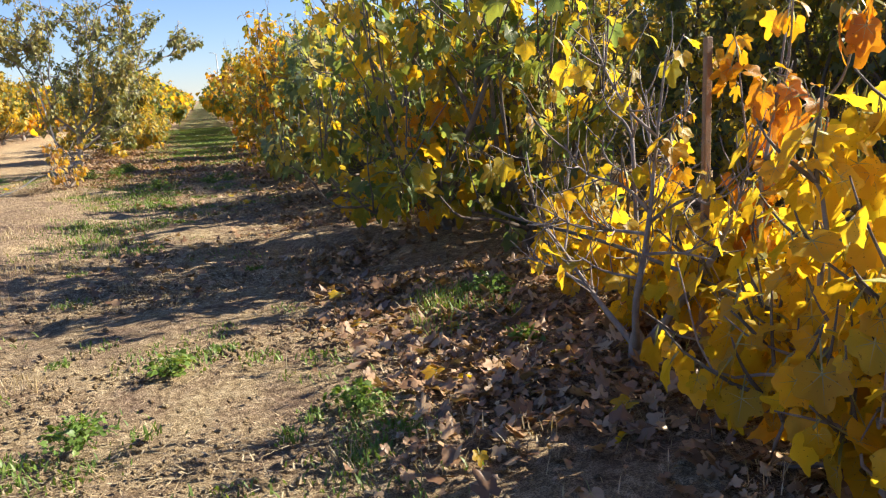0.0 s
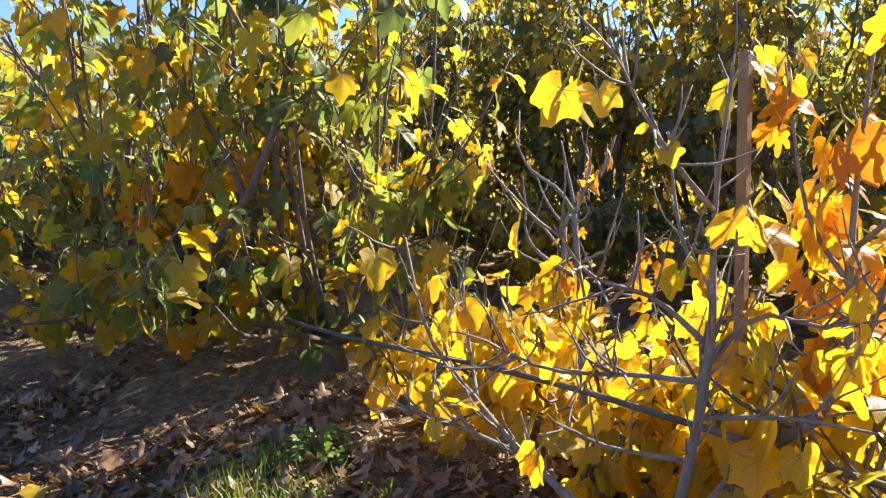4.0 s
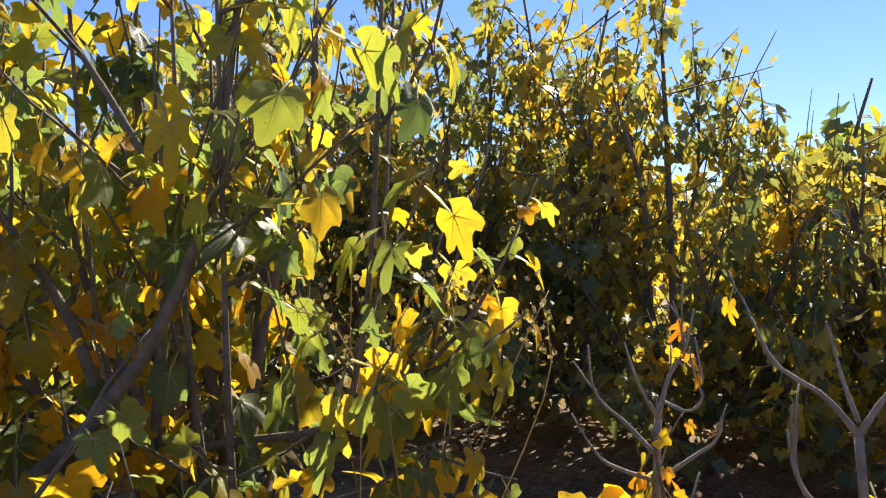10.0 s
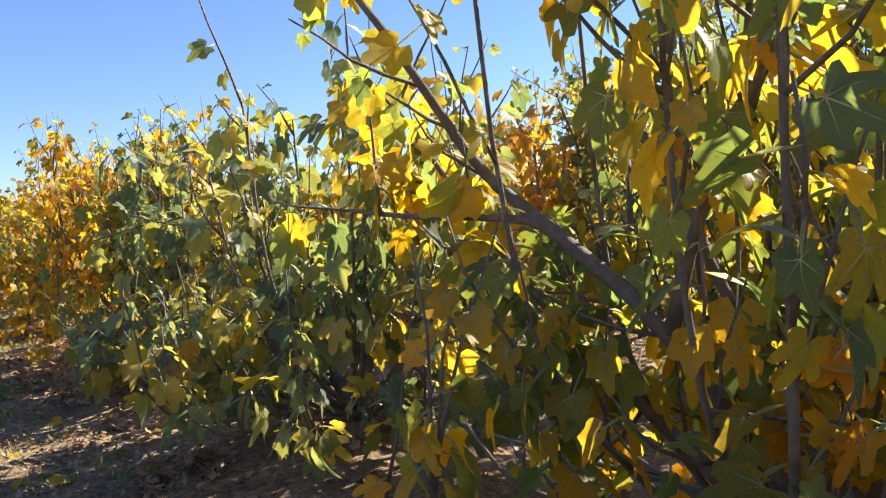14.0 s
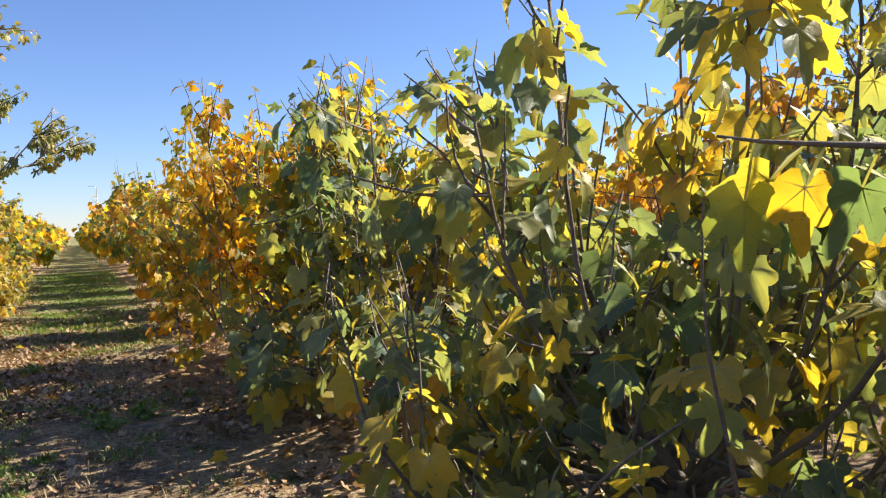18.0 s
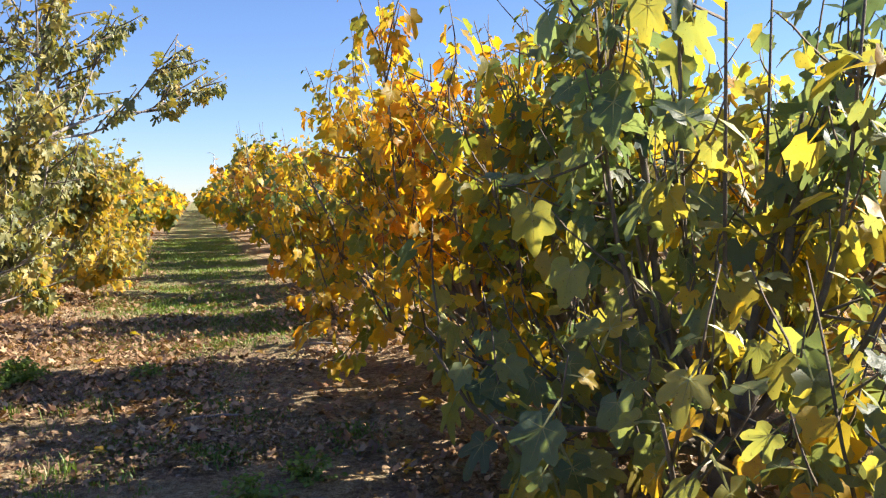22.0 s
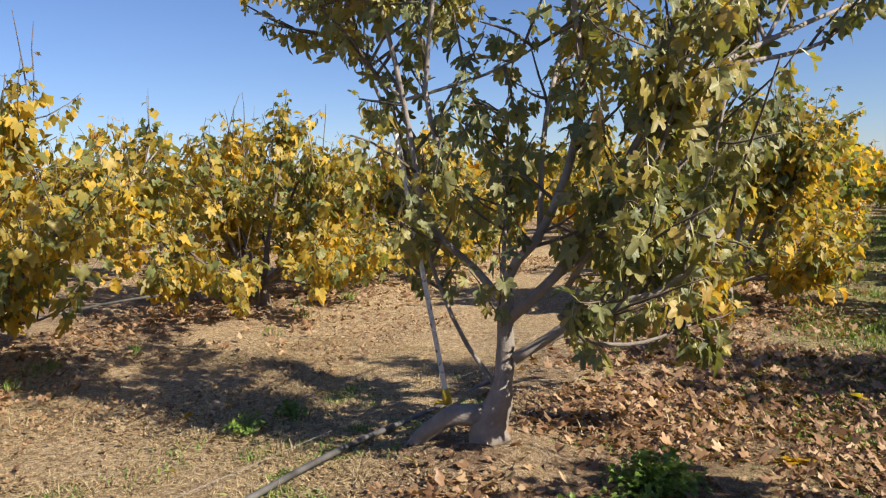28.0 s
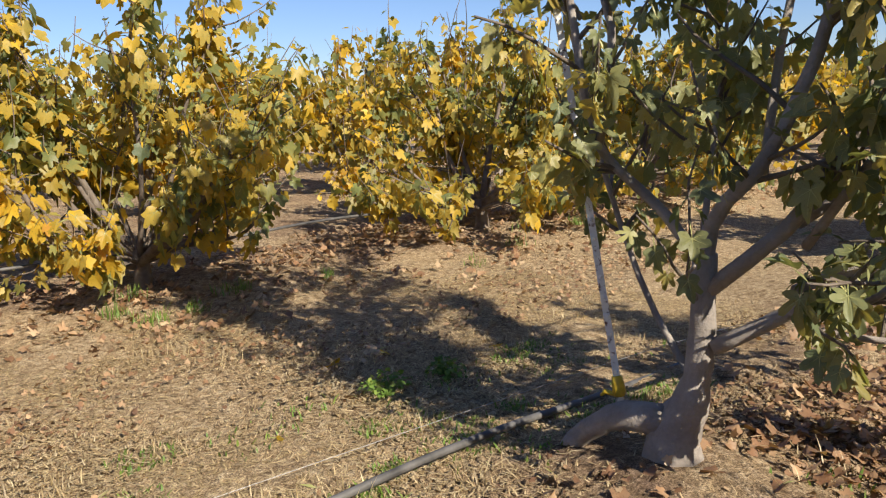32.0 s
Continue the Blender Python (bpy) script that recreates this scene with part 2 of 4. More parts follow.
def plain(name, col, rough=0.6, metal=0.0, vary=0.3, scale=20.0):
    m, t, bsdf, out = nodes_of(name)
    n = noise_of(t, scale, 4, 0.6)
    c = ramp(t, n, [(0.3, tuple(v * (1 - vary) for v in col)), (0.7, tuple(min(1, v * (1 + vary)) for v in col))])
    t.links.new(c, bsdf.inputs["Base Color"])
    bsdf.inputs["Roughness"].default_value, bsdf.inputs["Metallic"].default_value = rough, metal
    bump(t, bsdf, n, 0.2, 0.003)
    return m


PIPE = plain("black_polythene", (0.10, 0.095, 0.09), 0.45, 0, 0.5, 9)
WIRE = plain("grey_wire", (0.4, 0.38, 0.36), 0.4, 0.6)
TAPE = plain("yellow_tape", (0.62, 0.42, 0.03), 0.5)


def stake_metal():
    m, t, bsdf, out = nodes_of("rusty_painted_steel")
    n, n2 = noise_of(t, 26, 5, 0.7), noise_of(t, 60, 3, 0.6)
    rust = ramp(t, n2, [(0.3, (0.10, 0.05, 0.03)), (0.7, (0.22, 0.11, 0.06))])
    col = mix_rgb(t, ramp(t, n, [(0.55, (0, 0, 0)), (0.63, (1, 1, 1))]), (0.78, 0.76, 0.72), rust)
    t.links.new(col, bsdf.inputs["Base Color"])
    bsdf.inputs["Roughness"].default_value = 0.45
    return m


STEEL = stake_metal()


# ---- mesh helpers ----
def leaf_mesh(name, V, F, M, mat, smooth=False):
    """Leaves with their paler veins and stalks."""
    me = tri_mesh(name, V, F, mat, smooth)
    if M.any():
        me.materials.append(VEIN)
        me.polygons.foreach_set("material_index", M)
    return me


def tri_mesh(name, V, F, mat, smooth=False):
    me = bpy.data.meshes.new(name)
    V, F = np.asarray(V, np.float32), np.asarray(F, np.int32)
    me.vertices.add(len(V))
    me.vertices.foreach_set("co", V.ravel())
    me.loops.add(F.size)
    me.loops.foreach_set("vertex_index", F.ravel())
    me.polygons.add(len(F))
    me.polygons.foreach_set("loop_start", np.arange(0, F.size, F.shape[1], dtype=np.int32))
    if smooth:
        me.polygons.foreach_set("use_smooth", np.ones(len(F), bool))
    me.materials.append(mat)
    me.update(calc_edges=True)
    return me


def part(name, me, parent=None, label="", kind=""):
    ob = new(name, me)
    ob.parent = parent
    return tagged(ob, label, kind=kind)


def tube(P, R, sides=6, wobble=0.0, rng=None):
    """A tapered tube along the points P with the radii R, closed at the ends."""
    P = np.asarray(P, float)
    n = len(P)
    T = np.gradient(P, axis=0)
    T /= np.linalg.norm(T, axis=1)[:, None] + 1e-9
    ref = np.array([0.0, 0, 1]) if abs(T[0][2]) < 0.9 else np.array([1.0, 0, 0])
    U = np.cross(T, ref)
    U /= np.linalg.norm(U, axis=1)[:, None] + 1e-9
    W = np.cross(T, U)
    a = np.linspace(0, 2 * np.pi, sides, endpoint=False)
    R = np.broadcast_to(np.asarray(R, float), (n,))
    rr = R[:, None] * np.ones(sides)[None]
    if wobble and rng is not None:
        rr = rr * (1 + wobble * rng.uniform(-1, 1, rr.shape))
    V = P[:, None] + rr[..., None] * (np.cos(a)[None, :, None] * U[:, None] + np.sin(a)[None, :, None] * W[:, None])
    V = np.concatenate([V.reshape(-1, 3), P[:1], P[-1:]])
    F = []
    for i in range(n - 1):
        for j in range(sides):
            k = (j + 1) % sides
            p, q, r, s = i * sides + j, i * sides + k, (i + 1) * sides + k, (i + 1) * sides + j
            F += [(p, q, r), (p, r, s)]
    for j in range(sides):
        k = (j + 1) % sides
        F += [(n * sides, k, j), (n * sides + 1, (n - 1) * sides + j, (n - 1) * sides + k)]
    return V, np.array(F)


def joined(pieces):
    Vs, Fs, o = [], [], 0
    for V, F in pieces:
        Vs.append(V)
        Fs.append(np.asarray(F) + o)
        o += len(V)
    return np.concatenate(Vs), np.concatenate(Fs)


def smooth_line(P, n):
    """n points on a Catmull-Rom curve through P."""
    P = np.asarray(P, float)
    Q = np.vstack([2 * P[0] - P[1], P, 2 * P[-1] - P[-2]])
    out = []
    for u in np.linspace(0, len(P) - 1 - 1e-6, n):
        i = int(u)
        f = u - i
        a, b, c, d = Q[i:i + 4]
        out.append(0.5 * (2 * b + (c - a) * f + (2 * a - 5 * b + 4 * c - d) * f * f + (3 * b - a - 3 * c + d) * f ** 3))
    return np.array(out)


# lobes of a fig leaf: angle from the tip and reach, one half
LOBES_HI = [(0, 1.0), (7, 0.98), (13, 0.88), (19, 0.66), (26, 0.47), (33, 0.62), (40, 0.84), (48, 0.91), (56, 0.85), (64, 0.66), (72, 0.49), (83, 0.55), (96, 0.64), (109, 0.58), (126, 0.48), (150, 0.36)]
LOBES_MID = [(0, 1.0), (12, 0.9), (26, 0.48), (40, 0.85), (54, 0.87), (72, 0.5), (97, 0.63), (138, 0.42)]
LOBES_LOW = [(0, 1.0), (26, 0.55), (48, 0.9), (74, 0.55), (98, 0.62), (140, 0.42)]


def leaf_template(level, seed, lobed=1.0):
    """A fig leaf one unit long with its stalk; the stalk starts at the origin, the blade points along +y, its face is +z."""
    r = np.random.RandomState(seed)
    half = (LOBES_LOW, LOBES_MID, LOBES_HI)[level]
    deep = r.uniform(0.25, 1.0) * lobed
    th, re = [], []
    for a, v in [(-a, v) for a, v in half[:0:-1]] + half:
        full = 0.93 - 0.42 * (abs(a) / 150.0)
        th.append(math.radians(a + r.uniform(-2, 2)))
        re.append((full + (v - full) * deep if v < full else v) * (1 + 0.05 * r.uniform(-1, 1)))
    th, re = np.array(th), np.array(re)
    cx = 0.66
    X, Y = 0.60 * re * np.sin(th), 0.62 * re * np.cos(th)
    if level == 2:
        X, Y = np.concatenate([0.55 * X, X]), np.concatenate([0.55 * Y, Y])
    V = np.stack([np.concatenate([[0], X]), np.concatenate([[0], Y]) + cx, np.zeros(len(X) + 1)], 1)
    n = len(th)
    F = []
    for i in range(n - 1):
        F.append((0, 1 + i + 1, 1 + i))
        if level == 2:
            a, b, c, d = 1 + i, 1 + i + 1, 1 + n + i + 1, 1 + n + i
            F += [(a, b, c), (a, c, d)]
    veins = 0
    if level == 2:
        for a, reach in ((0, 0.56), (46, 0.48), (-46, 0.48), (95, 0.32), (-95, 0.32)):
            s, c = math.sin(math.radians(a)), math.cos(math.radians(a))
            o, w = len(V), 0.011
            V = np.vstack([V, [(-w * c, cx + w * s, 0.012), (w * c, cx - w * s, 0.012), (0.5 * reach * s, cx + 0.5 * reach * c, 0.012), (reach * s, cx + reach * c, 0.01)]])
            V = np.vstack([V, [(0.5 * reach * s - w * 0.7 * c, cx + 0.5 * reach * c + w * 0.7 * s, 0.012)]])
            F += [(o, o + 1, o + 2), (o, o + 2, o + 4), (o + 4, o + 2, o + 3)]
            veins += 3
    fold, droop, cup, twist = r.uniform(0.0, 0.55), r.uniform(0.1, 0.9), r.uniform(-0.5, 0.4), r.uniform(-0.5, 0.5)
    x, y = V[:, 0].copy(), V[:, 1] - 0.38
    V[:, 2] += fold * np.abs(x) - droop * np.maximum(y, 0) ** 2 + cup * x * x + twist * x * y
    V[:, 2] += 0.035 * np.sin(11 * x + seed) * np.sin(9 * y)
    if level:
        w = 0.014
        S = np.array([(-w, 0, -0.02), (w, 0, -0.02), (w, 0.64, 0.0), (-w, 0.64, 0.0), (0, 0.3, 0.035)])
        S[2:4, 2] = V[0, 2] - 0.004
        o = len(V)
        V = np.vstack([V, S])
        F += [(o, o + 1, o + 4), (o + 1, o + 2, o + 4), (o + 2, o + 3, o + 4), (o + 3, o, o + 4)]
        veins += 4
    mats = np.zeros(len(F), np.int32)
    if level == 2:
        mats[-veins:] = 1
    return V, np.array(F), mats


LEAVES = {lv: [leaf_template(lv, 10 * lv + s) for s in range(8)] for lv in (0, 1, 2)}
LEAVES[3] = [leaf_template(2, 40 + s, 0.45) for s in range(8)]   # the broad leaves of young trees, hardly lobed
LEAVES[4] = [leaf_template(2, 60 + s, 1.9) for s in range(8)]   # the deeply cut leaves of the tall tree


def basis(y, z):
    """Turn matrices whose second columns are y and whose third lie near z."""
    y = y / (np.linalg.norm(y, axis=1)[:, None] + 1e-9)
    x = np.cross(y, z)
    x /= np.linalg.norm(x, axis=1)[:, None] + 1e-9
    return np.stack([x, y, np.cross(x, y)], 2)


def leaf_cloud(level, pos, turn, size, rng):
    pieces_v, pieces_f, pieces_m, o = [], [], [], 0
    which = rng.randint(0, 8, len(pos))
    for k in range(8):
        s = which == k
        if not s.any():
            continue
        V, F, M = LEAVES[level][k]
        W = np.einsum('nij,vj->nvi', turn[s], V) * size[s][:, None, None] + pos[s][:, None]
        pieces_v.append(W.reshape(-1, 3))
        idx = (F[None] + (np.arange(s.sum()) * len(V))[:, None, None]).reshape(-1, 3) + o
        pieces_f.append(idx)
        pieces_m.append(np.tile(M, int(s.sum())))
        o += W.shape[0] * W.shape[1]
    return np.concatenate(pieces_v), np.concatenate(pieces_f), np.concatenate(pieces_m)


LEAF_MESHES = {}


def single_leaf_mesh(shape, k, mat):
    key = (shape, k, mat.name)
    if key not in LEAF_MESHES:
        LEAF_MESHES[key] = leaf_mesh("leaf", *LEAVES[shape][k], mat, True)
    return LEAF_MESHES[key]


def unit(v):
    return v / (np.linalg.norm(v) + 1e-9)


def shoots_on(limbs, rng, n, length, up, inner=0.3, flat=0.0, keep=None):
    """Leafy shoots that leave the limbs outwards and bend up."""
    out = []
    weights = np.array([np.linalg.norm(np.diff(L[0], axis=0), axis=1).sum() for L in limbs])
    weights /= weights.sum()
    centre = np.mean([L[0][-1] for L in limbs], axis=0) * (1, 1, 0)
    tries = 0
    while len(out) < n and tries < n * 8:
        tries += 1
        P, R = limbs[rng.choice(len(limbs), p=weights)]
        u = rng.uniform(inner, 1) * (len(P) - 1)
        i = min(int(u), len(P) - 2)
        p = P[i] + (P[i + 1] - P[i]) * (u - i)
        along = unit(P[i + 1] - P[i])
        side = unit(rng.normal(size=3) * (1, 1, 0.6))
        outward = unit((p - centre) * (1, 1, 0) + 1e-3)
        d = unit(0.5 * along + 0.7 * side + 0.35 * outward + (0, 0, up * rng.uniform(-0.5, 1.2)))
        L = length * rng.uniform(0.5, 1.35)
        pts = [p]
        for s in range(4):
            d = unit(d + np.array([0, 0, 0.16 * up]) + 0.13 * rng.normal(size=3))
            pts.append(pts[-1] + d * L / 4)
        pts = np.array(pts)
        if pts[:, 2].min() < 0.12 or (keep is not None and not keep(pts[-1])):
            continue
        out.append(pts)
    return out


def leaves_on(shoots, rng, per, size, first=0.2, hang=0.85):
    pos, turn, big = [], [], []
    for P in shoots:
        m = max(1, int(round(per * rng.uniform(0.6, 1.35))))
        a0 = rng.uniform(0, 6.28)
        for k in range(m):
            u = (first + (1 - first) * (k + rng.uniform(0, 0.8)) / m)
            u = min(u, 0.999) * (len(P) - 1)
            i = int(u)
            p = P[i] + (P[i + 1] - P[i]) * (u - i)
            ax = unit(P[i + 1] - P[i])
            a = a0 + 2.4 * k
            s1 = unit(np.cross(ax, (0.3, 0.2, 1)))
            s2 = np.cross(ax, s1)
            d = unit(math.cos(a) * s1 + math.sin(a) * s2 + 0.45 * ax)
            top = u > 0.86 * (len(P) - 1)
            h = hang * rng.uniform(0.2, 2.0) * (0.25 if top else 1.0)
            pos.append(p)
            turn.append((unit(d - (0, 0, 0.3)) - (0, 0, h), np.array([0, 0, 0.8]) + 0.7 * d + 0.55 * rng.normal(size=3)))
            big.append(size * rng.uniform(0.55, 1.25) * (0.72 if top else 1.0))
    pos, big = np.array(pos), np.array(big)
    T = basis(np.array([t[0] for t in turn]), np.array([t[1] for t in turn]))
    return pos, T, big


def vase_limbs(rng, n, reach, top, trunk_h=0.3, lean=(0, 0)):
    """Limbs that rise from a short trunk like a vase."""
    out = []
    for k in range(n):
        a = 6.283 * (k + rng.uniform(-0.3, 0.3)) / n
        el = rng.uniform(0.12, 1.0)
        rad = reach * (1 - 0.55 * el) * rng.uniform(0.75, 1.1)
        z = trunk_h + (top - trunk_h) * (0.22 + 0.7 * el) * rng.uniform(0.85, 1.05)
        tip = np.array([math.cos(a) * rad + lean[0] * el, math.sin(a) * rad + lean[1] * el, z])
        b = np.array([0, 0, trunk_h * rng.uniform(0.5, 1.0)])
        m1 = b + (tip - b) * 0.35 + (0.1 * math.cos(a), 0.1 * math.sin(a), -0.06) + 0.06 * rng.normal(size=3)
        m2 = b + (tip - b) * 0.7 + 0.07 * rng.normal(size=3)
        r0 = rng.uniform(0.022, 0.04)
        out.append((smooth_line([b, m1, m2, tip], 9), np.linspace(r0, 0.009, 9)))
    return out


def make_tree(name, base, seed, limbs, trunk, shoots_n, per, shoot_len=0.55, up=0.8, size=0.175, level=1, leaf=None, singles=0,
              near=None, bark=None, twig=None, inner=0.3, hang=0.6, label="", keep=None, bare=0, first=0.2, tops=0, group="", wood=None, shape=None):
    """A fig tree: trunk, limbs, shoots, a crown of leaves and its nearest leaves one by one."""
    rng = np.random.RandomState(seed)
    bark, twig, leaf = bark or BARK, twig or TWIG, leaf or LEAF_MIX
    root = tagged(new(name), label, "fig tree", group)
    root.location = base
    if trunk is not None:
        part("trunk", tri_mesh("trunk", *tube(*trunk, 10, 0.08, rng), bark, True), root)
    detail = 7 if level else 5
    if not level:
        part("limb", tri_mesh("limb", *joined([tube(L[0], L[1], detail) for L in limbs]), bark, True), root, kind="stuff")
    for L in limbs if level else ():
        part("limb", tri_mesh("limb", *tube(L[0], L[1], detail, 0.06, rng), wood or bark, True), root)
    shoots = shoots_on(limbs, rng, shoots_n, shoot_len, up, inner, keep=keep)
    spires = []
    for k in range(tops):
        P = limbs[rng.randint(len(limbs))][0]
        p = P[rng.randint(len(P) // 2, len(P))]
        d, pts = unit(np.array([0.25 * rng.normal(), 0.25 * rng.normal(), 1.0])), [p]
        for s in range(4):
            d = unit(d + 0.07 * rng.normal(size=3))
            pts.append(pts[-1] + d * 0.19 * rng.uniform(0.6, 1.3))
        shoots.append(np.array(pts))
        spires.append(np.array(pts[:3 + (k % 3 == 0)]))
    sh = [tube(P if level else P[::2], np.linspace(0.0085 if shoot_len > 0.25 else 0.0042, 0.0035 if shoot_len > 0.25 else 0.002, len(P) if level else 3), 4 if level > 1 else 3) for P in shoots]
    part("twig", tri_mesh("twig", *joined(sh), twig, True), root, kind="stuff")
    own = shoots[:len(shoots) - tops]
    leafy = own[int(len(own) * bare):] + spires
    pos, T, big = leaves_on(leafy, rng, per, size, first, hang)
    if singles:
        order = np.argsort([near(p + np.array(base)) for p in pos])
        singles = min(singles, len(order) * 2 // 3)
        one, rest = order[:singles], order[singles:]
        for j in one:
            ob = new("leaf", single_leaf_mesh(shape or 2, rng.randint(8), leaf))
            ob.parent = root
            ob.matrix_basis = Matrix.LocRotScale(Vector(pos[j]), Matrix(T[j].tolist()).to_quaternion(), Vector((big[j],) * 3))
        pos, T, big = pos[rest], T[rest], big[rest]
    part("crown", leaf_mesh("crown", *leaf_cloud(shape or level, pos, T, big, rng), leaf, level > 0), root, kind="stuff")
    return root


# ---- ground ----
def ground_height(x, y):
    """The soil is banked up along the tree rows."""
    h = 0.0
    for rx in ROWS_X:
        h = h + (0.07 if rx < 0 else 0.09) * np.exp(-((x - rx) / 0.85) ** 2)
    h = h + 0.05 * np.exp(-((x + 2.04) ** 2 + (y - 16.15) ** 2) / 0.2)
    return h


ROWS_X = [-20.8, -16.2, -11.6, -7.0, -2.05, 2.4, 6.9, 11.3, 15.7, 20.1]


def graded(lo, hi, step, far):
    inner = np.arange(lo, hi + 1e-6, step)
    out, v, s = [], hi, step
    while v < far:
        s *= 1.35
        v += s
        out.append(v)
    low, v, s = [], lo, step
    while v > -far:
        s *= 1.35
        v -= s
        low.append(v)
    return np.concatenate([low[::-1], inner, out])


gx, gy = graded(-8, 5, 0.07, 900), graded(-1, 22, 0.09, 900)
GX, GY = np.meshgrid(gx, gy, indexing="ij")
near_mask = ((np.abs(GX + 1.5) < 9) & (GY > -3) & (GY < 30)).astype(float)
GZ = ground_height(GX, GY) * (np.abs(GY) < 80)
grng = np.random.RandomState(5)
bumps = np.zeros_like(GZ)
for k in range(60):
    w = grng.normal(size=2) * grng.choice([3, 7, 14])
    bumps += 0.0035 * np.sin(w[0] * GX + w[1] * GY + grng.uniform(0, 6.28)) * (3 / (1 + 0.5 * np.hypot(*w)))
GZ = GZ + near_mask * (bumps + grng.uniform(-0.006, 0.006, GZ.shape))
ni, nj = GX.shape
ii, jj = np.meshgrid(np.arange(ni - 1), np.arange(nj - 1), indexing="ij")
q = np.stack([ii * nj + jj, (ii + 1) * nj + jj, (ii + 1) * nj + jj + 1, ii * nj + jj + 1], -1).reshape(-1, 4)
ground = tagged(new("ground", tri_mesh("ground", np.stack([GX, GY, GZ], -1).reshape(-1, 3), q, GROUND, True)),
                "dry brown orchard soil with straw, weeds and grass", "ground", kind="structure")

# ---- rows of fig trees ----
def soil(x, y):
    return float(ground_height(np.float64(x), np.float64(y)))


def near_lane(p):
    return p[0] + 0.12 * p[2]


def row_tree(x, y, seed, leaf, singles=0, level=1, shoots=150, per=14, top=2.2, reach=1.5, label="", tops=10, limbs_n=13, own=None, up=0.8, size=0.158, shoot_len=0.55, edge=None, near=None, wood=None):
    """A bushy fig tree as they stand in the rows: many low limbs from a short trunk."""
    r = np.random.RandomState(seed)
    limbs = vase_limbs(r, limbs_n, reach, top)
    if own:
        limbs = limbs[:limbs_n - len(own)] + own
    trunk = (smooth_line([(0.02, 0, -0.15), (0, 0.02, 0.1), (0, 0, 0.32)], 6), np.linspace(0.095, 0.055, 6))
    return make_tree("fig_tree", (x, y, soil(x, y) - 0.02), seed, limbs, trunk, shoots, per, leaf=leaf, singles=singles, near=near or near_lane, level=level, wood=wood, bark=wood,
                     label=label, tops=tops, up=up, size=size, shoot_len=shoot_len, keep=None if edge is None else (lambda p: p[0] + x > edge))


def limb(points, r0, r1, n=10):
    return smooth_line(points, n), np.linspace(r0, r1, n)


# the big tree beside the lane: stems that reach out over the gap and towards the lane
own_b = [limb([(-0.05, -0.1, 0.1), (-0.2, 0.0, 0.65), (-0.33, 0.15, 1.05), (-0.4, 0.6, 1.38), (-0.48, 0.88, 1.62), (-0.8, 0.9, 2.05), (-0.95, 1.0, 2.3)], 0.042, 0.01, 14),
         limb([(-0.4, 0.6, 1.38), (-0.45, 0.75, 1.42), (-0.6, 1.2, 1.45), (-0.68, 1.65, 1.5)], 0.02, 0.007),
         limb([(-0.33, 0.15, 1.05), (-0.3, 0.05, 1.4), (-0.2, -0.1, 1.8), (-0.25, -0.1, 2.4)], 0.026, 0.009),
         limb([(0, 0, 0.25), (-0.2, -0.6, 0.6), (-0.15, -1.1, 1.0), (-0.05, -1.35, 1.5), (0.0, -1.45, 2.15)], 0.036, 0.011),
         limb([(0, 0, 0.3), (-0.15, -0.1, 0.8), (-0.2, 0.2, 1.5), (-0.1, 0.3, 2.3)], 0.028, 0.009),
         limb([(0, 0, 0.35), (-0.25, 0.6, 0.95), (-0.35, 1.0, 1.35), (-0.5, 1.4, 1.9)], 0.03, 0.009),
         limb([(0, 0, 0.3), (0.2, -0.9, 0.7), (0.35, -1.6, 0.85), (0.45, -1.95, 1.15)], 0.02, 0.007),
         limb([(0, 0, 0.3), (-0.45, -0.5, 0.45), (-0.7, -1.0, 0.5), (-0.75, -1.35, 0.75)], 0.02, 0.007),
         limb([(0, 0, 0.3), (-0.5, 0.2, 0.42), (-0.95, 0.3, 0.5), (-1.1, 0.4, 0.8)], 0.026, 0.009)]


def hem(r, n=5, reach=1.3, spread=2.6):
    """Low limbs towards the lane, whose leaves hang close to the soil."""
    out = []
    for k in range(n):
        a = math.pi + (k - (n - 1) / 2) * spread / (n - 1)
        d = np.array([math.cos(a), math.sin(a), 0])
        out.append(limb([(0, 0, 0.2), 0.4 * reach * d + (0, 0, 0.34), 0.8 * reach * d + (0, 0, 0.32 + 0.1 * r.uniform()), reach * d + (0, 0, 0.48 + 0.25 * r.uniform())], 0.018, 0.006))
    return out


def stems(r, n, reach, top):
    """Slender upright stems inside the crown."""
    out = []
    for k in range(n):
        a = 6.283 * (k + r.uniform(-0.3, 0.3)) / n
        f = r.uniform(0.25, 0.85)
        d = np.array([math.cos(a), math.sin(a), 0]) * reach * f
        out.append(limb([(0, 0, 0.25), 0.5 * d + (0, 0, 0.6), 0.85 * d + (0, 0, 1.2), d + (0, 0, top * r.uniform(0.8, 1.05))], r.uniform(0.014, 0.02), 0.006))
    return out


hr = np.random.RandomState(2)
row_tree(2.4, 6.1, 21, LEAF_MIX, 300, 2, 240, 5, 3.2, 1.5, "leafy fig tree, green and yellow leaves, branches over the lane", 22, 38, own_b + hem(hr, 7, 1.25, 3.8) + hem(hr, 4, 0.75, 4.2) + stems(hr, 10, 1.4, 2.75), edge=1.38, wood=TWIG, size=0.165)
row_tree(2.7, 4.95, 20, LEAF_MIX, 180, 2, 95, 5, 2.9, 1.0, "leafy fig tree with yellow and green leaves beside the gap", 18, 26, hem(hr, 6, 0.95, 4.6) + stems(hr, 8, 0.9, 2.4), edge=1.5, wood=TWIG, size=0.155)
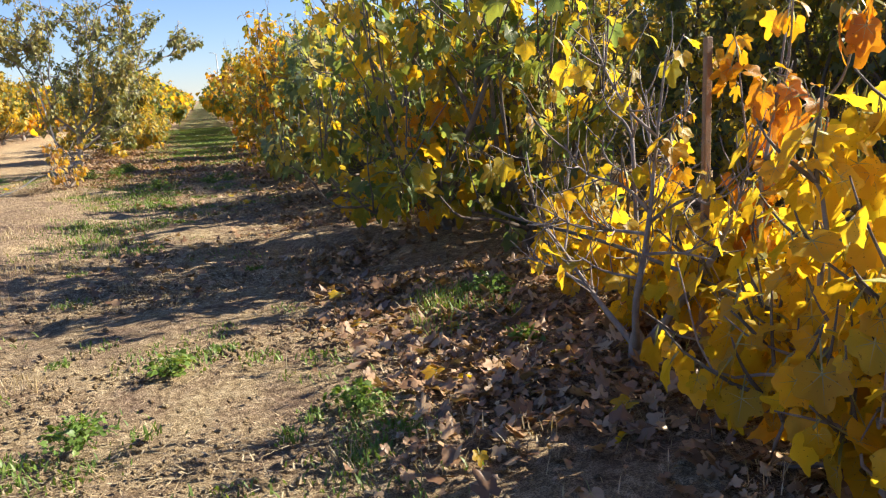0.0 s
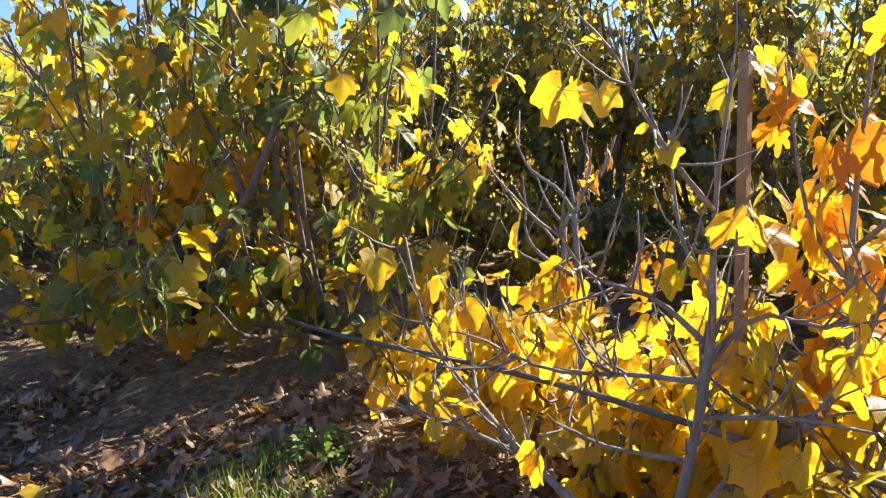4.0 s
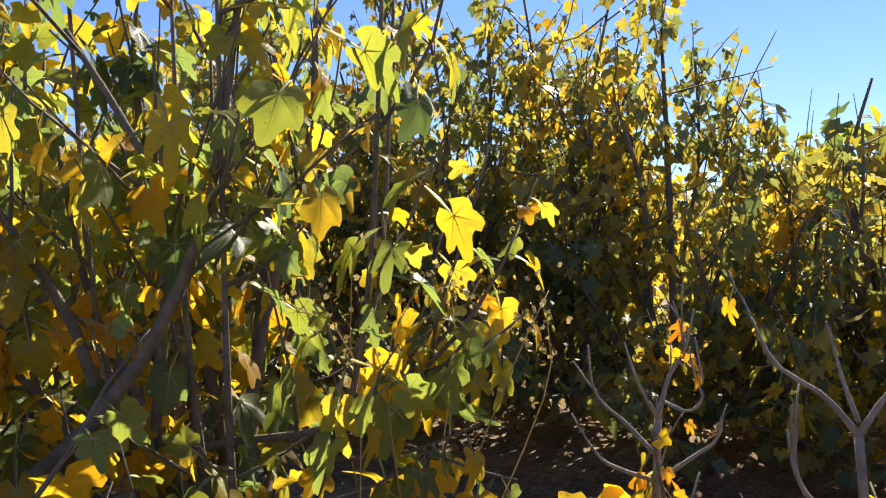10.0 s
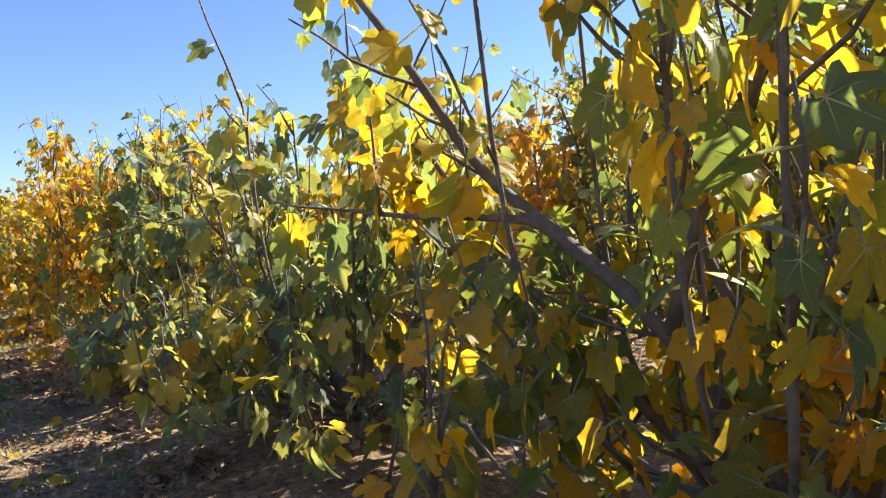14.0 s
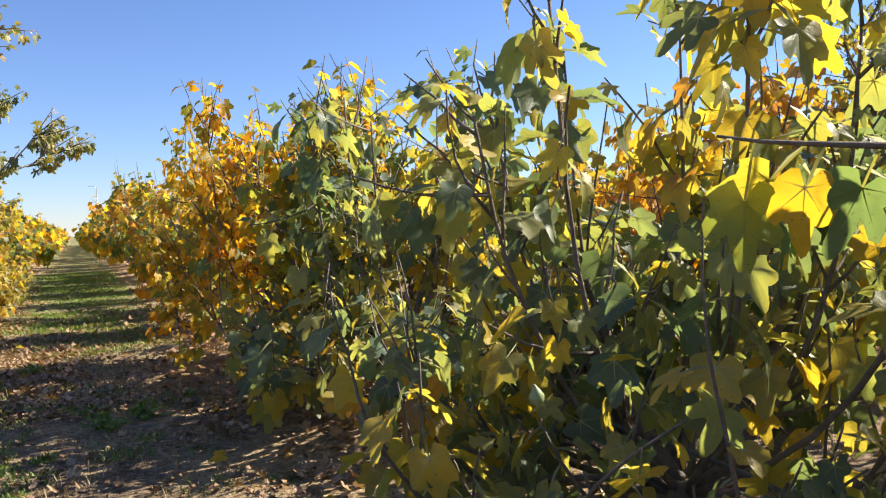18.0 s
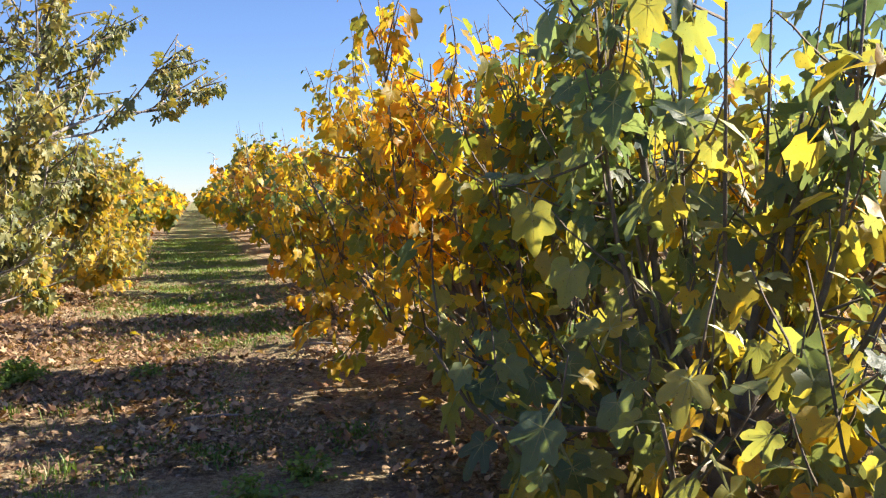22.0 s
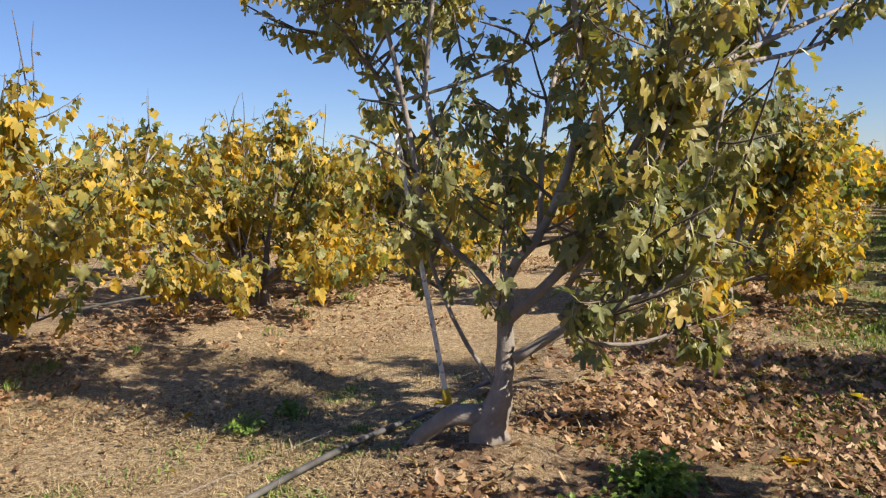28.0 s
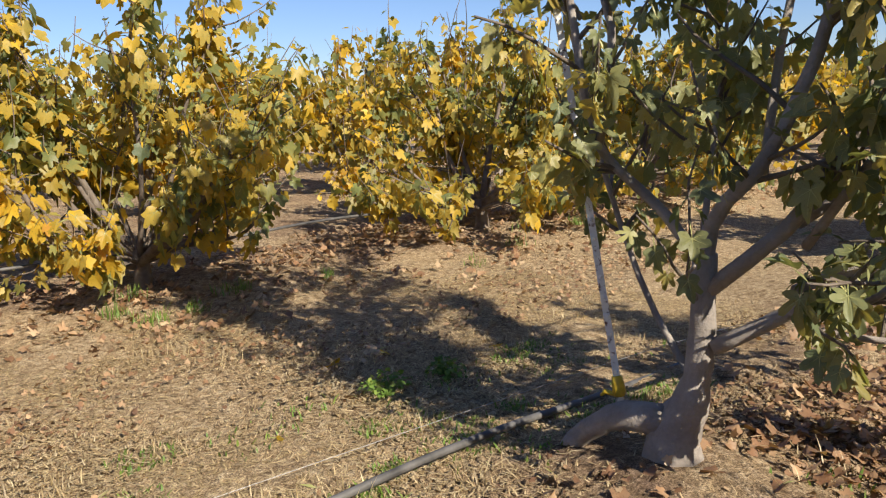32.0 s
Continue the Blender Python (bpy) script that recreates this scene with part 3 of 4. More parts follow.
tree_c = row_tree(2.4, 9.1, 22, LEAF_SAGE, 300, 2, 280, 5, 2.4, 1.5, "dense fig tree with large green and olive leaves", 14, 34, hem(hr, 9, 1.3, 3.8) + hem(hr, 6, 0.75, 4.2) + stems(hr, 9, 1.3, 2.2), edge=1.2, wood=TWIG, size=0.175)
row_tree(2.4, 12.1, 23, LEAF_SAGE, 300, 1, 270, 5, 2.45, 1.5, "dense fig tree with green and yellow leaves", 16, 34, hem(hr, 8, 1.3, 3.6) + hem(hr, 6, 0.75, 4.2) + stems(hr, 9, 1.3, 2.3), edge=1.22, wood=TWIG, size=0.172)
row_tree(2.4, 15.1, 24, LEAF_GOLD, 260, 1, 320, 7, 3.1, 1.5, "golden yellow fig tree with bare twig tips", 40, 28, hem(hr) + stems(hr, 9, 1.3, 2.6), wood=TWIG, size=0.15)
row_tree(2.4, 18.2, 25, LEAF_GOLD, 200, 1, 190, 8, 2.95, 1.45, "golden and orange fig tree, half bare, in the row", 46, 24, hem(hr, 4) + stems(hr, 7, 1.2, 2.6), wood=TWIG, size=0.15)
row_tree(2.55, 13.6, 19, LEAF_MIX, 0, 1, 190, 6, 2.8, 1.2, "fig tree with yellow and green leaves in the row", 14, 20, hem(hr, 5, 1.1, 3.6), edge=1.35, wood=TWIG, size=0.155)
# beyond the row: tall neighbours on the sunny side
for y, top, seed, one in ((5.0, 4.0, 26, 220), (6.9, 4.1, 34, 220), (8.8, 4.0, 27, 120), (10.8, 3.5, 35, 0), (3.2, 2.6, 28, 220), (1.5, 1.8, 36, 150), (-0.2, 1.5, 29, 0), (5.9, 4.1, 45, 120), (7.8, 4.0, 46, 120), (4.1, 3.4, 47, 120), (2.4, 1.9, 48, 60)):
    row_tree(6.9 if seed < 45 else 6.45, y, seed, LEAF_HEDGE, one, 1, int(60 + 58 * top), 9, top, 1.4, "tall dense fig tree seen against the light" if top > 2.7 else "low dense fig tree seen against the light", 14, 28, hem(hr, 9, 1.6, 4.6), wood=TWIG, size=0.125)
# the row behind the tall tree
east = lambda p: -p[0]
row_tree(-7.0, 15.9, 31, LEAF_OLIVE, 250, 1, 320, 10, 2.6, 1.65, "yellow fig tree with a bare grey trunk in sunlight", 24, 24, hem(hr, 5, 1.05, 5.0), near=east, size=0.135, wood=TWIG)
row_tree(-7.0, 19.7, 32, LEAF_OLIVE, 250, 1, 320, 10, 2.55, 1.5, "yellow and green fig tree in sunlight", 26, 25, hem(hr, 9, 1.5, 5.6), near=east, size=0.135, wood=TWIG)
row_tree(-7.0, 22.6, 33, LEAF_OLIVE, 250, 1, 320, 10, 2.55, 1.7, "yellow and green fig tree in sunlight", 26, 25, hem(hr, 9, 1.5, 5.6), near=east, size=0.135, wood=TWIG)

# dense neighbours behind the tall tree
row_tree(-1.85, 21.3, 37, LEAF_OLIVE, 200, 1, 330, 13, 2.35, 1.35, "dense round fig tree with olive and yellow leaves", 16, 16, hem(hr, 6, 1.1, 5.5), size=0.125)
row_tree(-1.9, 24.4, 38, LEAF_OLIVE, 0, 1, 300, 12, 2.4, 1.4, "dense fig tree with olive and golden leaves", 18, 16, hem(hr, 6, 1.1, 5.5), size=0.125)
row_tree(-7.0, 13.0, 39, LEAF_OLIVE, 150, 1, 220, 12, 2.6, 1.5, "yellow and green fig tree in sunlight", 24, 14, near=lambda p: -p[0], size=0.13)

# the tall tree in the opposite row
TT = np.array([-1.7, 15.6, 0.295])
TALL_AT, TALL_SIZE = Vector((-2.016, 16.156, 0.246)), 1.2   # place and scale of the plan of its limbs


def at_tt(*pts):
    return [np.array(p) - TT - (0.12 * min(max((p[2] - 0.24) / 0.56, 0), 1), 0, 0) for p in pts]


tall_limbs = [
    limb(at_tt((-1.55, 15.6, 0.78), (-1.68, 15.6, 0.93), (-1.82, 15.55, 1.07), (-1.87, 15.5, 1.2), (-1.92, 15.47, 1.6), (-1.97, 15.4, 2.0), (-2.1, 15.3, 2.6)), 0.019, 0.008, 14),
    limb(at_tt((-1.85, 15.52, 1.13), (-1.78, 15.5, 1.41), (-1.84, 15.5, 1.7), (-1.75, 15.45, 2.2), (-1.8, 15.4, 2.9)), 0.014, 0.008, 11),
    limb(at_tt((-1.55, 15.6, 0.75), (-1.51, 15.6, 0.93), (-1.34, 15.6, 1.13), (-1.2, 15.65, 1.6), (-1.25, 15.7, 2.2), (-1.15, 15.7, 3.0)), 0.026, 0.008, 13),
    limb(at_tt((-1.54, 15.6, 0.72), (-1.29, 15.65, 0.95), (-1.08, 15.7, 1.3), (-0.85, 15.75, 1.63), (-0.5, 16.3, 1.9), (-0.19, 16.95, 2.13)), 0.025, 0.008, 13),
    limb(at_tt((-0.85, 15.75, 1.63), (-0.75, 15.9, 2.1), (-0.7, 16.0, 2.6)), 0.011, 0.008, 8),
    limb(at_tt((-0.72, 15.95, 1.73), (-0.42, 16.3, 1.82), (-0.27, 16.6, 2.0)), 0.012, 0.005, 8),
    limb(at_tt((-1.56, 15.6, 0.55), (-1.4, 15.65, 0.64), (-1.22, 15.7, 0.75), (-0.9, 15.85, 0.86), (-0.7, 15.95, 1.1)), 0.027, 0.008, 11),
    limb(at_tt((-1.72, 15.72, 0.35), (-1.92, 15.8, 0.6), (-2.05, 15.8, 1.0), (-2.15, 15.75, 1.5), (-2.4, 15.7, 2.1)), 0.012, 0.008, 11),
    limb(at_tt((-1.4, 15.65, 1.05), (-1.5, 16.0, 1.6), (-1.45, 16.4, 2.3), (-1.3, 16.6, 2.7)), 0.014, 0.008, 10),
    limb(at_tt((-1.9, 15.5, 1.5), (-2.3, 15.6, 2.0), (-2.6, 15.6, 2.4)), 0.008, 0.006, 8),
]
tr = np.random.RandomState(6)
def in_tall(p):
    return p[1] > -0.5 and (p[0] > -0.7 or p[1] > 0.3 or p[2] > 1.75) and p[0] > -1.2 and (p[0] < 0.85 or p[2] > 1.75)


def offshoots(limbs, r, per, low):
    """Thin side branches that leave the limbs above the height low and spread outwards."""
    out = []
    for P, R in limbs:
        for k in range(per):
            for tries in range(6):
                i = r.randint(len(P) // 3, len(P))
                if P[i][2] < low:
                    continue
                d = unit(np.array([P[i][0], P[i][1], 0.0]) * 0.7 + 0.75 * r.normal(size=3) * (1, 1, 0.3) + (0, 0, r.uniform(0.0, 0.9)))
                L = r.uniform(0.45, 0.95)
                tip = P[i] + d * L + (0, 0, 0.12)
                if in_tall(tip):
                    out.append((smooth_line([P[i], P[i] + d * L * 0.5 + 0.04 * r.normal(size=3), tip], 7), np.linspace(0.0085, 0.004, 7)))
                    break
    return out


tall_limbs += offshoots(tall_limbs, tr, 3, 1.3)
tall_trunk = (smooth_line([p for p in at_tt((-1.72, 15.57, 0.02), (-1.74, 15.57, 0.24), (-1.66, 15.59, 0.38), (-1.6, 15.6, 0.56), (-1.54, 15.6, 0.82))], 16),
              np.interp(np.linspace(0, 1, 16), [0, 0.18, 0.4, 0.6, 1], [0.085, 0.092, 0.064, 0.042, 0.036]))
tall = make_tree("fig_tree", tuple(TT), 41, tall_limbs, tall_trunk, 290, 10, shoot_len=0.4, up=0.3, size=0.088, level=2, shape=4, leaf=LEAF_GREEN, singles=300,
                 bare=0.03, near=lambda p: p[1], label="tall open fig tree with smooth pale trunk and grey-green leaves", tops=6, hang=1.0, keep=in_tall)
rr = np.random.RandomState(8)
# its lush lower side over the lane
low_limbs = [limb(at_tt((-1.56, 15.55, 0.7), (-1.5, 15.44, 0.78), (-1.42, 15.36, 0.84)), 0.01, 0.004), limb(at_tt((-1.3, 15.7, 0.75), (-1.0, 15.8, 0.9), (-0.78, 15.85, 1.2), (-0.7, 15.9, 1.6)), 0.016, 0.006), limb(at_tt((-1.35, 15.75, 0.9), (-1.05, 16.1, 1.2), (-0.8, 16.3, 1.6), (-0.75, 16.3, 2.0)), 0.016, 0.006),
             limb(at_tt((-1.3, 15.7, 0.85), (-1.1, 15.6, 1.1), (-0.85, 15.5, 1.4), (-0.75, 15.5, 1.8)), 0.014, 0.006), limb(at_tt((-1.3, 15.65, 0.7), (-1.12, 15.52, 0.75), (-0.98, 15.45, 0.85), (-0.9, 15.42, 1.05)), 0.013, 0.005), limb(at_tt((-1.35, 15.7, 0.62), (-1.1, 15.85, 0.6), (-0.85, 16.05, 0.68)), 0.012, 0.005),
             limb(at_tt((-1.4, 15.8, 0.7), (-1.1, 16.3, 0.85), (-0.95, 16.7, 1.1), (-0.9, 16.9, 1.4)), 0.015, 0.006),
             limb(at_tt((-1.3, 15.68, 1.0), (-1.05, 15.62, 1.3), (-0.85, 15.6, 1.65), (-0.8, 15.6, 2.0)), 0.013, 0.005), limb(at_tt((-1.55, 15.6, 0.85), (-1.6, 15.75, 1.2), (-1.62, 15.85, 1.6)), 0.011, 0.005)]
for L in low_limbs:
    part("limb", tri_mesh("limb", *tube(L[0], L[1], 7, 0.06, rr), TWIG_PALE, True), tall)
low_shoots = shoots_on(low_limbs, rr, 140, 0.34, 0.35, 0.25, keep=lambda p: p[1] > -0.42)
part("twig", tri_mesh("twig", *joined([tube(P, np.linspace(0.006, 0.003, len(P)), 4) for P in low_shoots]), TWIG, True), tall, kind="stuff")
part("crown", leaf_mesh("crown", *leaf_cloud(4, *leaves_on(low_shoots, rr, 9, 0.094, 0.15, 1.0), rr), LEAF_GREEN, True), tall, "lush yellow-green leaves", kind="stuff")
for k, pts in enumerate(([(-1.75, 15.56, 0.30), (-1.88, 15.52, 0.29), (-1.99, 15.5, 0.23), (-2.09, 15.48, 0.13), (-2.14, 15.47, 0.02)], [(-1.74, 15.36, 0.07), (-1.80, 15.27, 0.11), (-1.88, 15.2, 0.1), (-1.95, 15.13, 0.04)])):
    part("root", tri_mesh("root", *tube(smooth_line(at_tt(*pts), 10), np.linspace(0.052 if k == 0 else 0.03, 0.026, 10), 9, 0.08, rr), BARK, True), tall)

tall.location, tall.scale = TALL_AT, (TALL_SIZE,) * 3

# a few unripe figs left on the dense tree
FIG = plain("fig_skin", (0.22, 0.27, 0.11), 0.5, 0, 0.25, 60)
for fx, fy, fz, s in ((1.24, 8.31, 1.05, 0.02), (1.36, 9.5, 1.18, 0.017), (1.3, 8.85, 1.02, 0.015)):
    prof = [(0.0, 0.004), (0.35, 0.006), (0.7, 0.55 * s), (1.5, 1.0 * s), (2.2, 0.85 * s), (2.6, 0.3 * s)]
    P = np.array([(0.12 * s * k, 0, -h * s) for k, (h, w) in enumerate(prof)])
    ob = part("fig_fruit", tri_mesh("fig_fruit", *tube(P, [w for h, w in prof], 10), FIG, True), tree_c, "small unripe green fig")
    ob.location = (fx - 2.4, fy - 9.1, fz - tree_c.location.z)

# ---- young, half bare figs in the gap of the row ----
A0 = np.array([2.2, 2.82, 0.12])


def at_a(*pts):
    return [np.array(p) - A0 for p in pts]


a_limbs = [limb(at_a((2.14, 2.8, 0.2), (2.1, 2.74, 0.42), (2.12, 2.7, 0.66), (2.14, 2.68, 0.9), (2.18, 2.7, 1.18), (2.2, 2.67, 1.5)), 0.019, 0.004, 14),
           limb(at_a((2.14, 2.82, 0.21), (2.17, 3.1, 0.27), (2.18, 3.35, 0.36), (2.12, 3.5, 0.52), (2.02, 3.62, 0.74), (2.0, 3.7, 1.05)), 0.017, 0.004, 14),
           limb(at_a((2.2, 2.8, 0.22), (2.3, 2.78, 0.34), (2.36, 2.68, 0.5), (2.32, 2.5, 0.66)), 0.022, 0.014, 9),
           limb(at_a((2.18, 2.7, 1.16), (2.06, 2.73, 1.28), (2.0, 2.79, 1.42), (1.97, 2.83, 1.54)), 0.008, 0.003, 9),
           limb(at_a((2.14, 2.69, 0.84), (2.08, 2.8, 0.95), (1.92, 2.87, 1.02), (1.86, 2.93, 1.14)), 0.009, 0.003, 9),
           limb(at_a((2.13, 2.69, 0.75), (2.1, 2.86, 0.74), (1.98, 3.05, 0.74), (1.9, 3.2, 0.8)), 0.009, 0.003, 9),
           limb(at_a((2.13, 2.69, 0.8), (2.28, 2.63, 0.9), (2.27, 2.45, 0.9), (2.3, 2.34, 1.02)), 0.009, 0.003, 9),
           limb(at_a((2.12, 2.7, 0.66), (2.16, 2.5, 0.7), (2.2, 2.32, 0.7)), 0.008, 0.003, 8),
           limb(at_a((2.1, 2.73, 0.55), (2.02, 2.9, 0.56), (1.98, 3.02, 0.6)), 0.007, 0.003, 7),
           limb(at_a((2.18, 3.35, 0.36), (2.1, 3.6, 0.42), (2.05, 3.85, 0.43)), 0.009, 0.004, 8),
           limb(at_a((2.12, 3.5, 0.52), (2.2, 3.62, 0.66), (2.22, 3.7, 0.9)), 0.008, 0.003, 8),
           limb(at_a((2.15, 2.69, 0.95), (2.22, 2.82, 1.1), (2.22, 2.86, 1.36)), 0.007, 0.003, 8),
           limb(at_a((2.32, 2.5, 0.66), (2.36, 2.4, 0.9), (2.4, 2.36, 1.2)), 0.01, 0.003, 8)]
make_tree("young_fig_tree", (2.21, 2.5, 0.08), 61, a_limbs, (smooth_line([(-0.03, 0, -0.14), (-0.03, 0, 0.0), (-0.04, 0, 0.1), (-0.06, -0.02, 0.15)], 7), np.interp(np.linspace(0, 1, 7), [0, 0.5, 1], [0.065, 0.048, 0.026])), 170, 3, shoot_len=0.19, up=0.9, size=0.115, level=2, shape=3,
          leaf=LEAF_YELLOW, singles=60, near=near_lane, bark=TWIG_PALE, twig=TWIG_PALE, label="young fig tree, pale bare branches, few yellow leaves", bare=0.88, first=0.5, hang=1.2)
for k, (x, y, top, n, seed) in enumerate([(2.4, 1.2, 1.8, 76, 62), (2.8, 2.1, 1.0, 46, 63), (2.95, 2.95, 0.7, 60, 64), (2.6, 0.7, 0.75, 40, 65), (2.85, 3.75, 0.55, 44, 66), (2.58, 3.1, 0.5, 34, 67), (2.34, 1.65, 0.42, 26, 68), (2.25, 1.25, 0.5, 44, 69), (2.15, 0.75, 0.5, 30, 70)]):
    r = np.random.RandomState(seed)
    inside = 1.8 if k > 6 else 1.95 if k in (0, 3, 6) else 2.3
    lim = [(P, np.linspace(R[0] * 0.5, 0.0022, len(P))) for P, R in vase_limbs(r, 8, 0.62, top, 0.12) + hem(r, 5, 0.6, 3.2) if P[-1][0] + x > inside]
    make_tree("young_fig_tree", (x, y, soil(x, y) - 0.02), seed, lim, (smooth_line([(0, 0, -0.1), (0, 0.0, 0.05), (0, 0, 0.14)], 5), np.linspace(0.04, 0.02, 5)), n, 5, shoot_len=0.32, up=0.9, size=0.142, level=2, shape=3,
              leaf=LEAF_YELLOW, singles=130, near=near_lane, label="low young fig tree full of bright yellow leaves", hang=1.2, wood=TWIG_PALE, bark=TWIG_PALE, keep=lambda p, x=x, inside=inside: p[0] + x > inside)


def sapling(x, y, seed, points, leaf, shoots, per, size, label, bare):
    """A slender young stem with given branches; points are (height, thickness) lists in plan coordinates."""
    base = np.array([x, y, soil(x, y)])
    lim = [limb([np.array(p) - base for p in pts], r0, r1, 9) for pts, r0, r1 in points]
    make_tree("fig_sapling", tuple(base), seed, lim, None, shoots, per, shoot_len=0.16, up=1.0, size=size, level=2, leaf=leaf, singles=24, near=near_lane, bark=TWIG_PALE, twig=TWIG_PALE,
              label=label, bare=bare, first=0.5, hang=1.3)


def rising(x, y, bends, r0, r1, side=(0.449, -0.895)):
    """A branch given as (across, height, depth) steps in the upright plane through x, y that runs along the row."""
    return [(x + side[0] * a - side[1] * d, y + side[1] * a + side[0] * d, h) for a, h, d in bends], r0, r1


sapling(3.02, 3.58, 71, [rising(3.02, 3.58, b, r0, r1) for b, r0, r1 in (
    ([(-0.01, 0.05, 0), (-0.01, 0.4, 0.01), (-0.01, 0.7, 0), (0, 0.95, 0)], 0.016, 0.011),
    ([(0, 0.95, 0), (0.04, 1.07, 0.02), (0.09, 1.15, 0.02), (0.115, 1.28, 0)], 0.009, 0.003),
    ([(0.09, 1.15, 0.02), (0.1, 1.2, 0.06), (0.075, 1.3, 0.08)], 0.005, 0.003),
    ([(0, 0.95, 0), (-0.05, 1.03, -0.03), (-0.09, 1.12, -0.05), (-0.11, 1.19, -0.05)], 0.007, 0.003),
    ([(-0.01, 0.84, 0), (-0.09, 0.93, 0.03), (-0.18, 1.02, 0.05), (-0.2, 1.17, 0.05)], 0.008, 0.003),
    ([(-0.01, 0.76, 0), (-0.13, 0.81, -0.04), (-0.2, 0.86, -0.06), (-0.27, 0.98, -0.05)], 0.008, 0.003),
    ([(0, 0.76, 0), (0.11, 0.82, 0.03), (0.19, 0.87, 0.04), (0.21, 0.97, 0.02)], 0.008, 0.003),
    ([(0.02, 1.0, 0), (0.08, 0.98, -0.05), (0.12, 1.04, -0.06), (0.1, 1.2, -0.05)], 0.006, 0.003))],
        LEAF_ORANGE, 12, 2, 0.08, "grey fig sapling with bare twigs and orange leaves", 0.6)
sapling(2.46, 3.05, 72, [rising(2.46, 3.05, b, r0, r1) for b, r0, r1 in (
    ([(0.02, 0.05, 0), (0.03, 0.4, 0), (0.02, 0.75, 0), (0, 1.07, 0)], 0.015, 0.01),
    ([(0, 1.07, 0), (-0.06, 1.15, 0.02), (-0.16, 1.22, 0.03), (-0.21, 1.32, 0.03)], 0.008, 0.003),
    ([(0, 1.1, 0), (-0.02, 1.18, 0.02), (-0.05, 1.31, 0.03)], 0.006, 0.003),
    ([(0, 1.07, 0), (0.05, 1.16, -0.02), (0.1, 1.2, -0.03), (0.14, 1.32, -0.02)], 0.008, 0.003),
    ([(0.02, 0.85, 0), (-0.1, 0.93, -0.03), (-0.15, 1.0, -0.04), (-0.16, 1.09, -0.02)], 0.008, 0.003),
    ([(0.03, 0.7, 0), (0.14, 0.8, 0.03), (0.2, 0.9, 0.04), (0.2, 1.08, 0.03)], 0.007, 0.003))],
        LEAF_ORANGE, 14, 2, 0.085, "grey fig sapling with orange leaves at its fork", 0.4)
sapling(2.62, 2.2, 74, [([(2.62, 2.2, 0.08), (2.6, 2.22, 0.5), (2.6, 2.23, 0.9), (2.67, 2.25, 1.2), (2.7, 2.22, 1.65)], 0.018, 0.004), ([(2.6, 2.23, 0.9), (2.62, 2.36, 1.1), (2.6, 2.42, 1.5)], 0.009, 0.003), ([(2.62, 2.23, 1.0), (2.6, 2.06, 1.15), (2.56, 1.85, 1.25)], 0.009, 0.003),
                        ([(2.67, 2.25, 1.2), (2.62, 2.12, 1.4), (2.6, 2.08, 1.7)], 0.007, 0.003), ([(2.56, 1.85, 1.25), (2.5, 1.7, 1.35), (2.48, 1.62, 1.55)], 0.006, 0.003)],
        LEAF_ORANGE, 30, 4, 0.125, "slender fig sapling with hanging orange leaves", 0.25)
r = np.random.RandomState(73)
make_tree("fig_sapling", (-1.8, 13.16, soil(-1.8, 13.16)), 73, [(P, R * 0.3) for P, R in vase_limbs(r, 8, 0.45, 0.9, 0.05)], None, 32, 4, shoot_len=0.16, up=0.7, size=0.085, level=2, leaf=LEAF_RUST, singles=60, near=near_lane,
          label="small fig sapling with drying yellow-brown leaves", hang=1.0)

# ---- the long rows ----
MODELS = []
for k, (leaf, x, y) in enumerate([(LEAF_MIX, 2.4, 21.2), (LEAF_RUST, 2.4, 24.2), (LEAF_OLIVE, -7.0, 25.8), (LEAF_MIX, -2.05, 27.4)]):
    MODELS.append(row_tree(x, y, 50 + k, leaf, 0, 0, 130, 10, 2.3, 1.4, "fig tree with yellowing leaves in a long orchard row", 22, 14, size=0.18))
FAR = []
for k, leaf in enumerate((LEAF_MIX, LEAF_GOLD)):
    FAR.append(row_tree(2.4, 48.2 + 3 * k, 56 + k, leaf, 0, 0, 60, 6, 2.3, 1.4, "distant fig tree with yellowing leaves in a long row", 8, 8, size=0.34))
prng = np.random.RandomState(3)
for rx in ROWS_X:
    for j in range(-7, 44):
        y = 0.15 + 3.02 * j + prng.uniform(-0.15, 0.15)
        taken = {2.4: 26, -7.0: 27.4, 6.9: 12}.get(rx, -99)
        if rx == -2.05 and -9 < y < 29 or -4 < y < taken or rx == 2.4 and -2.5 < y < 0:
            continue
        if abs(rx - 0.4) > 9 and (y > 46 or y < -6) or abs(rx - 0.4) > 14 and y < 4:
            continue
        far = y > 36 or abs(rx - 0.4) > 9 and (rx > 0 or y > 28) or y < -4
        src = prng.choice(FAR) if far else MODELS[prng.randint(4) if rx > -3 else prng.choice([2, 2, 2, 3])]
        if rx == 2.4 and 46 < y < 52:
            continue
        s = prng.uniform(0.92, 1.15) * (1.15 if rx != -2.05 else 1.0) * (0.85 if rx < -3 else 1.0)
        copy_thing(src, pose(rx + prng.uniform(-0.15, 0.15), y, soil(rx, y) - 0.04 if abs(y) < 80 else -0.02, 0, 0, prng.uniform(0, 360)) @ Matrix.Diagonal((s, s, s * prng.uniform(0.9, 1.1), 1)))
# wind-break trees at the far end
for k in range(26):
    s = prng.uniform(1.2, 2.6)
    copy_thing(FAR[k % 2], pose(-70 + 5.6 * k + prng.uniform(-2, 2), 172 + prng.uniform(-8, 12), -0.05, 0, 0, prng.uniform(0, 360)) @ Matrix.Diagonal((s * 1.3, s * 1.3, s, 1)))


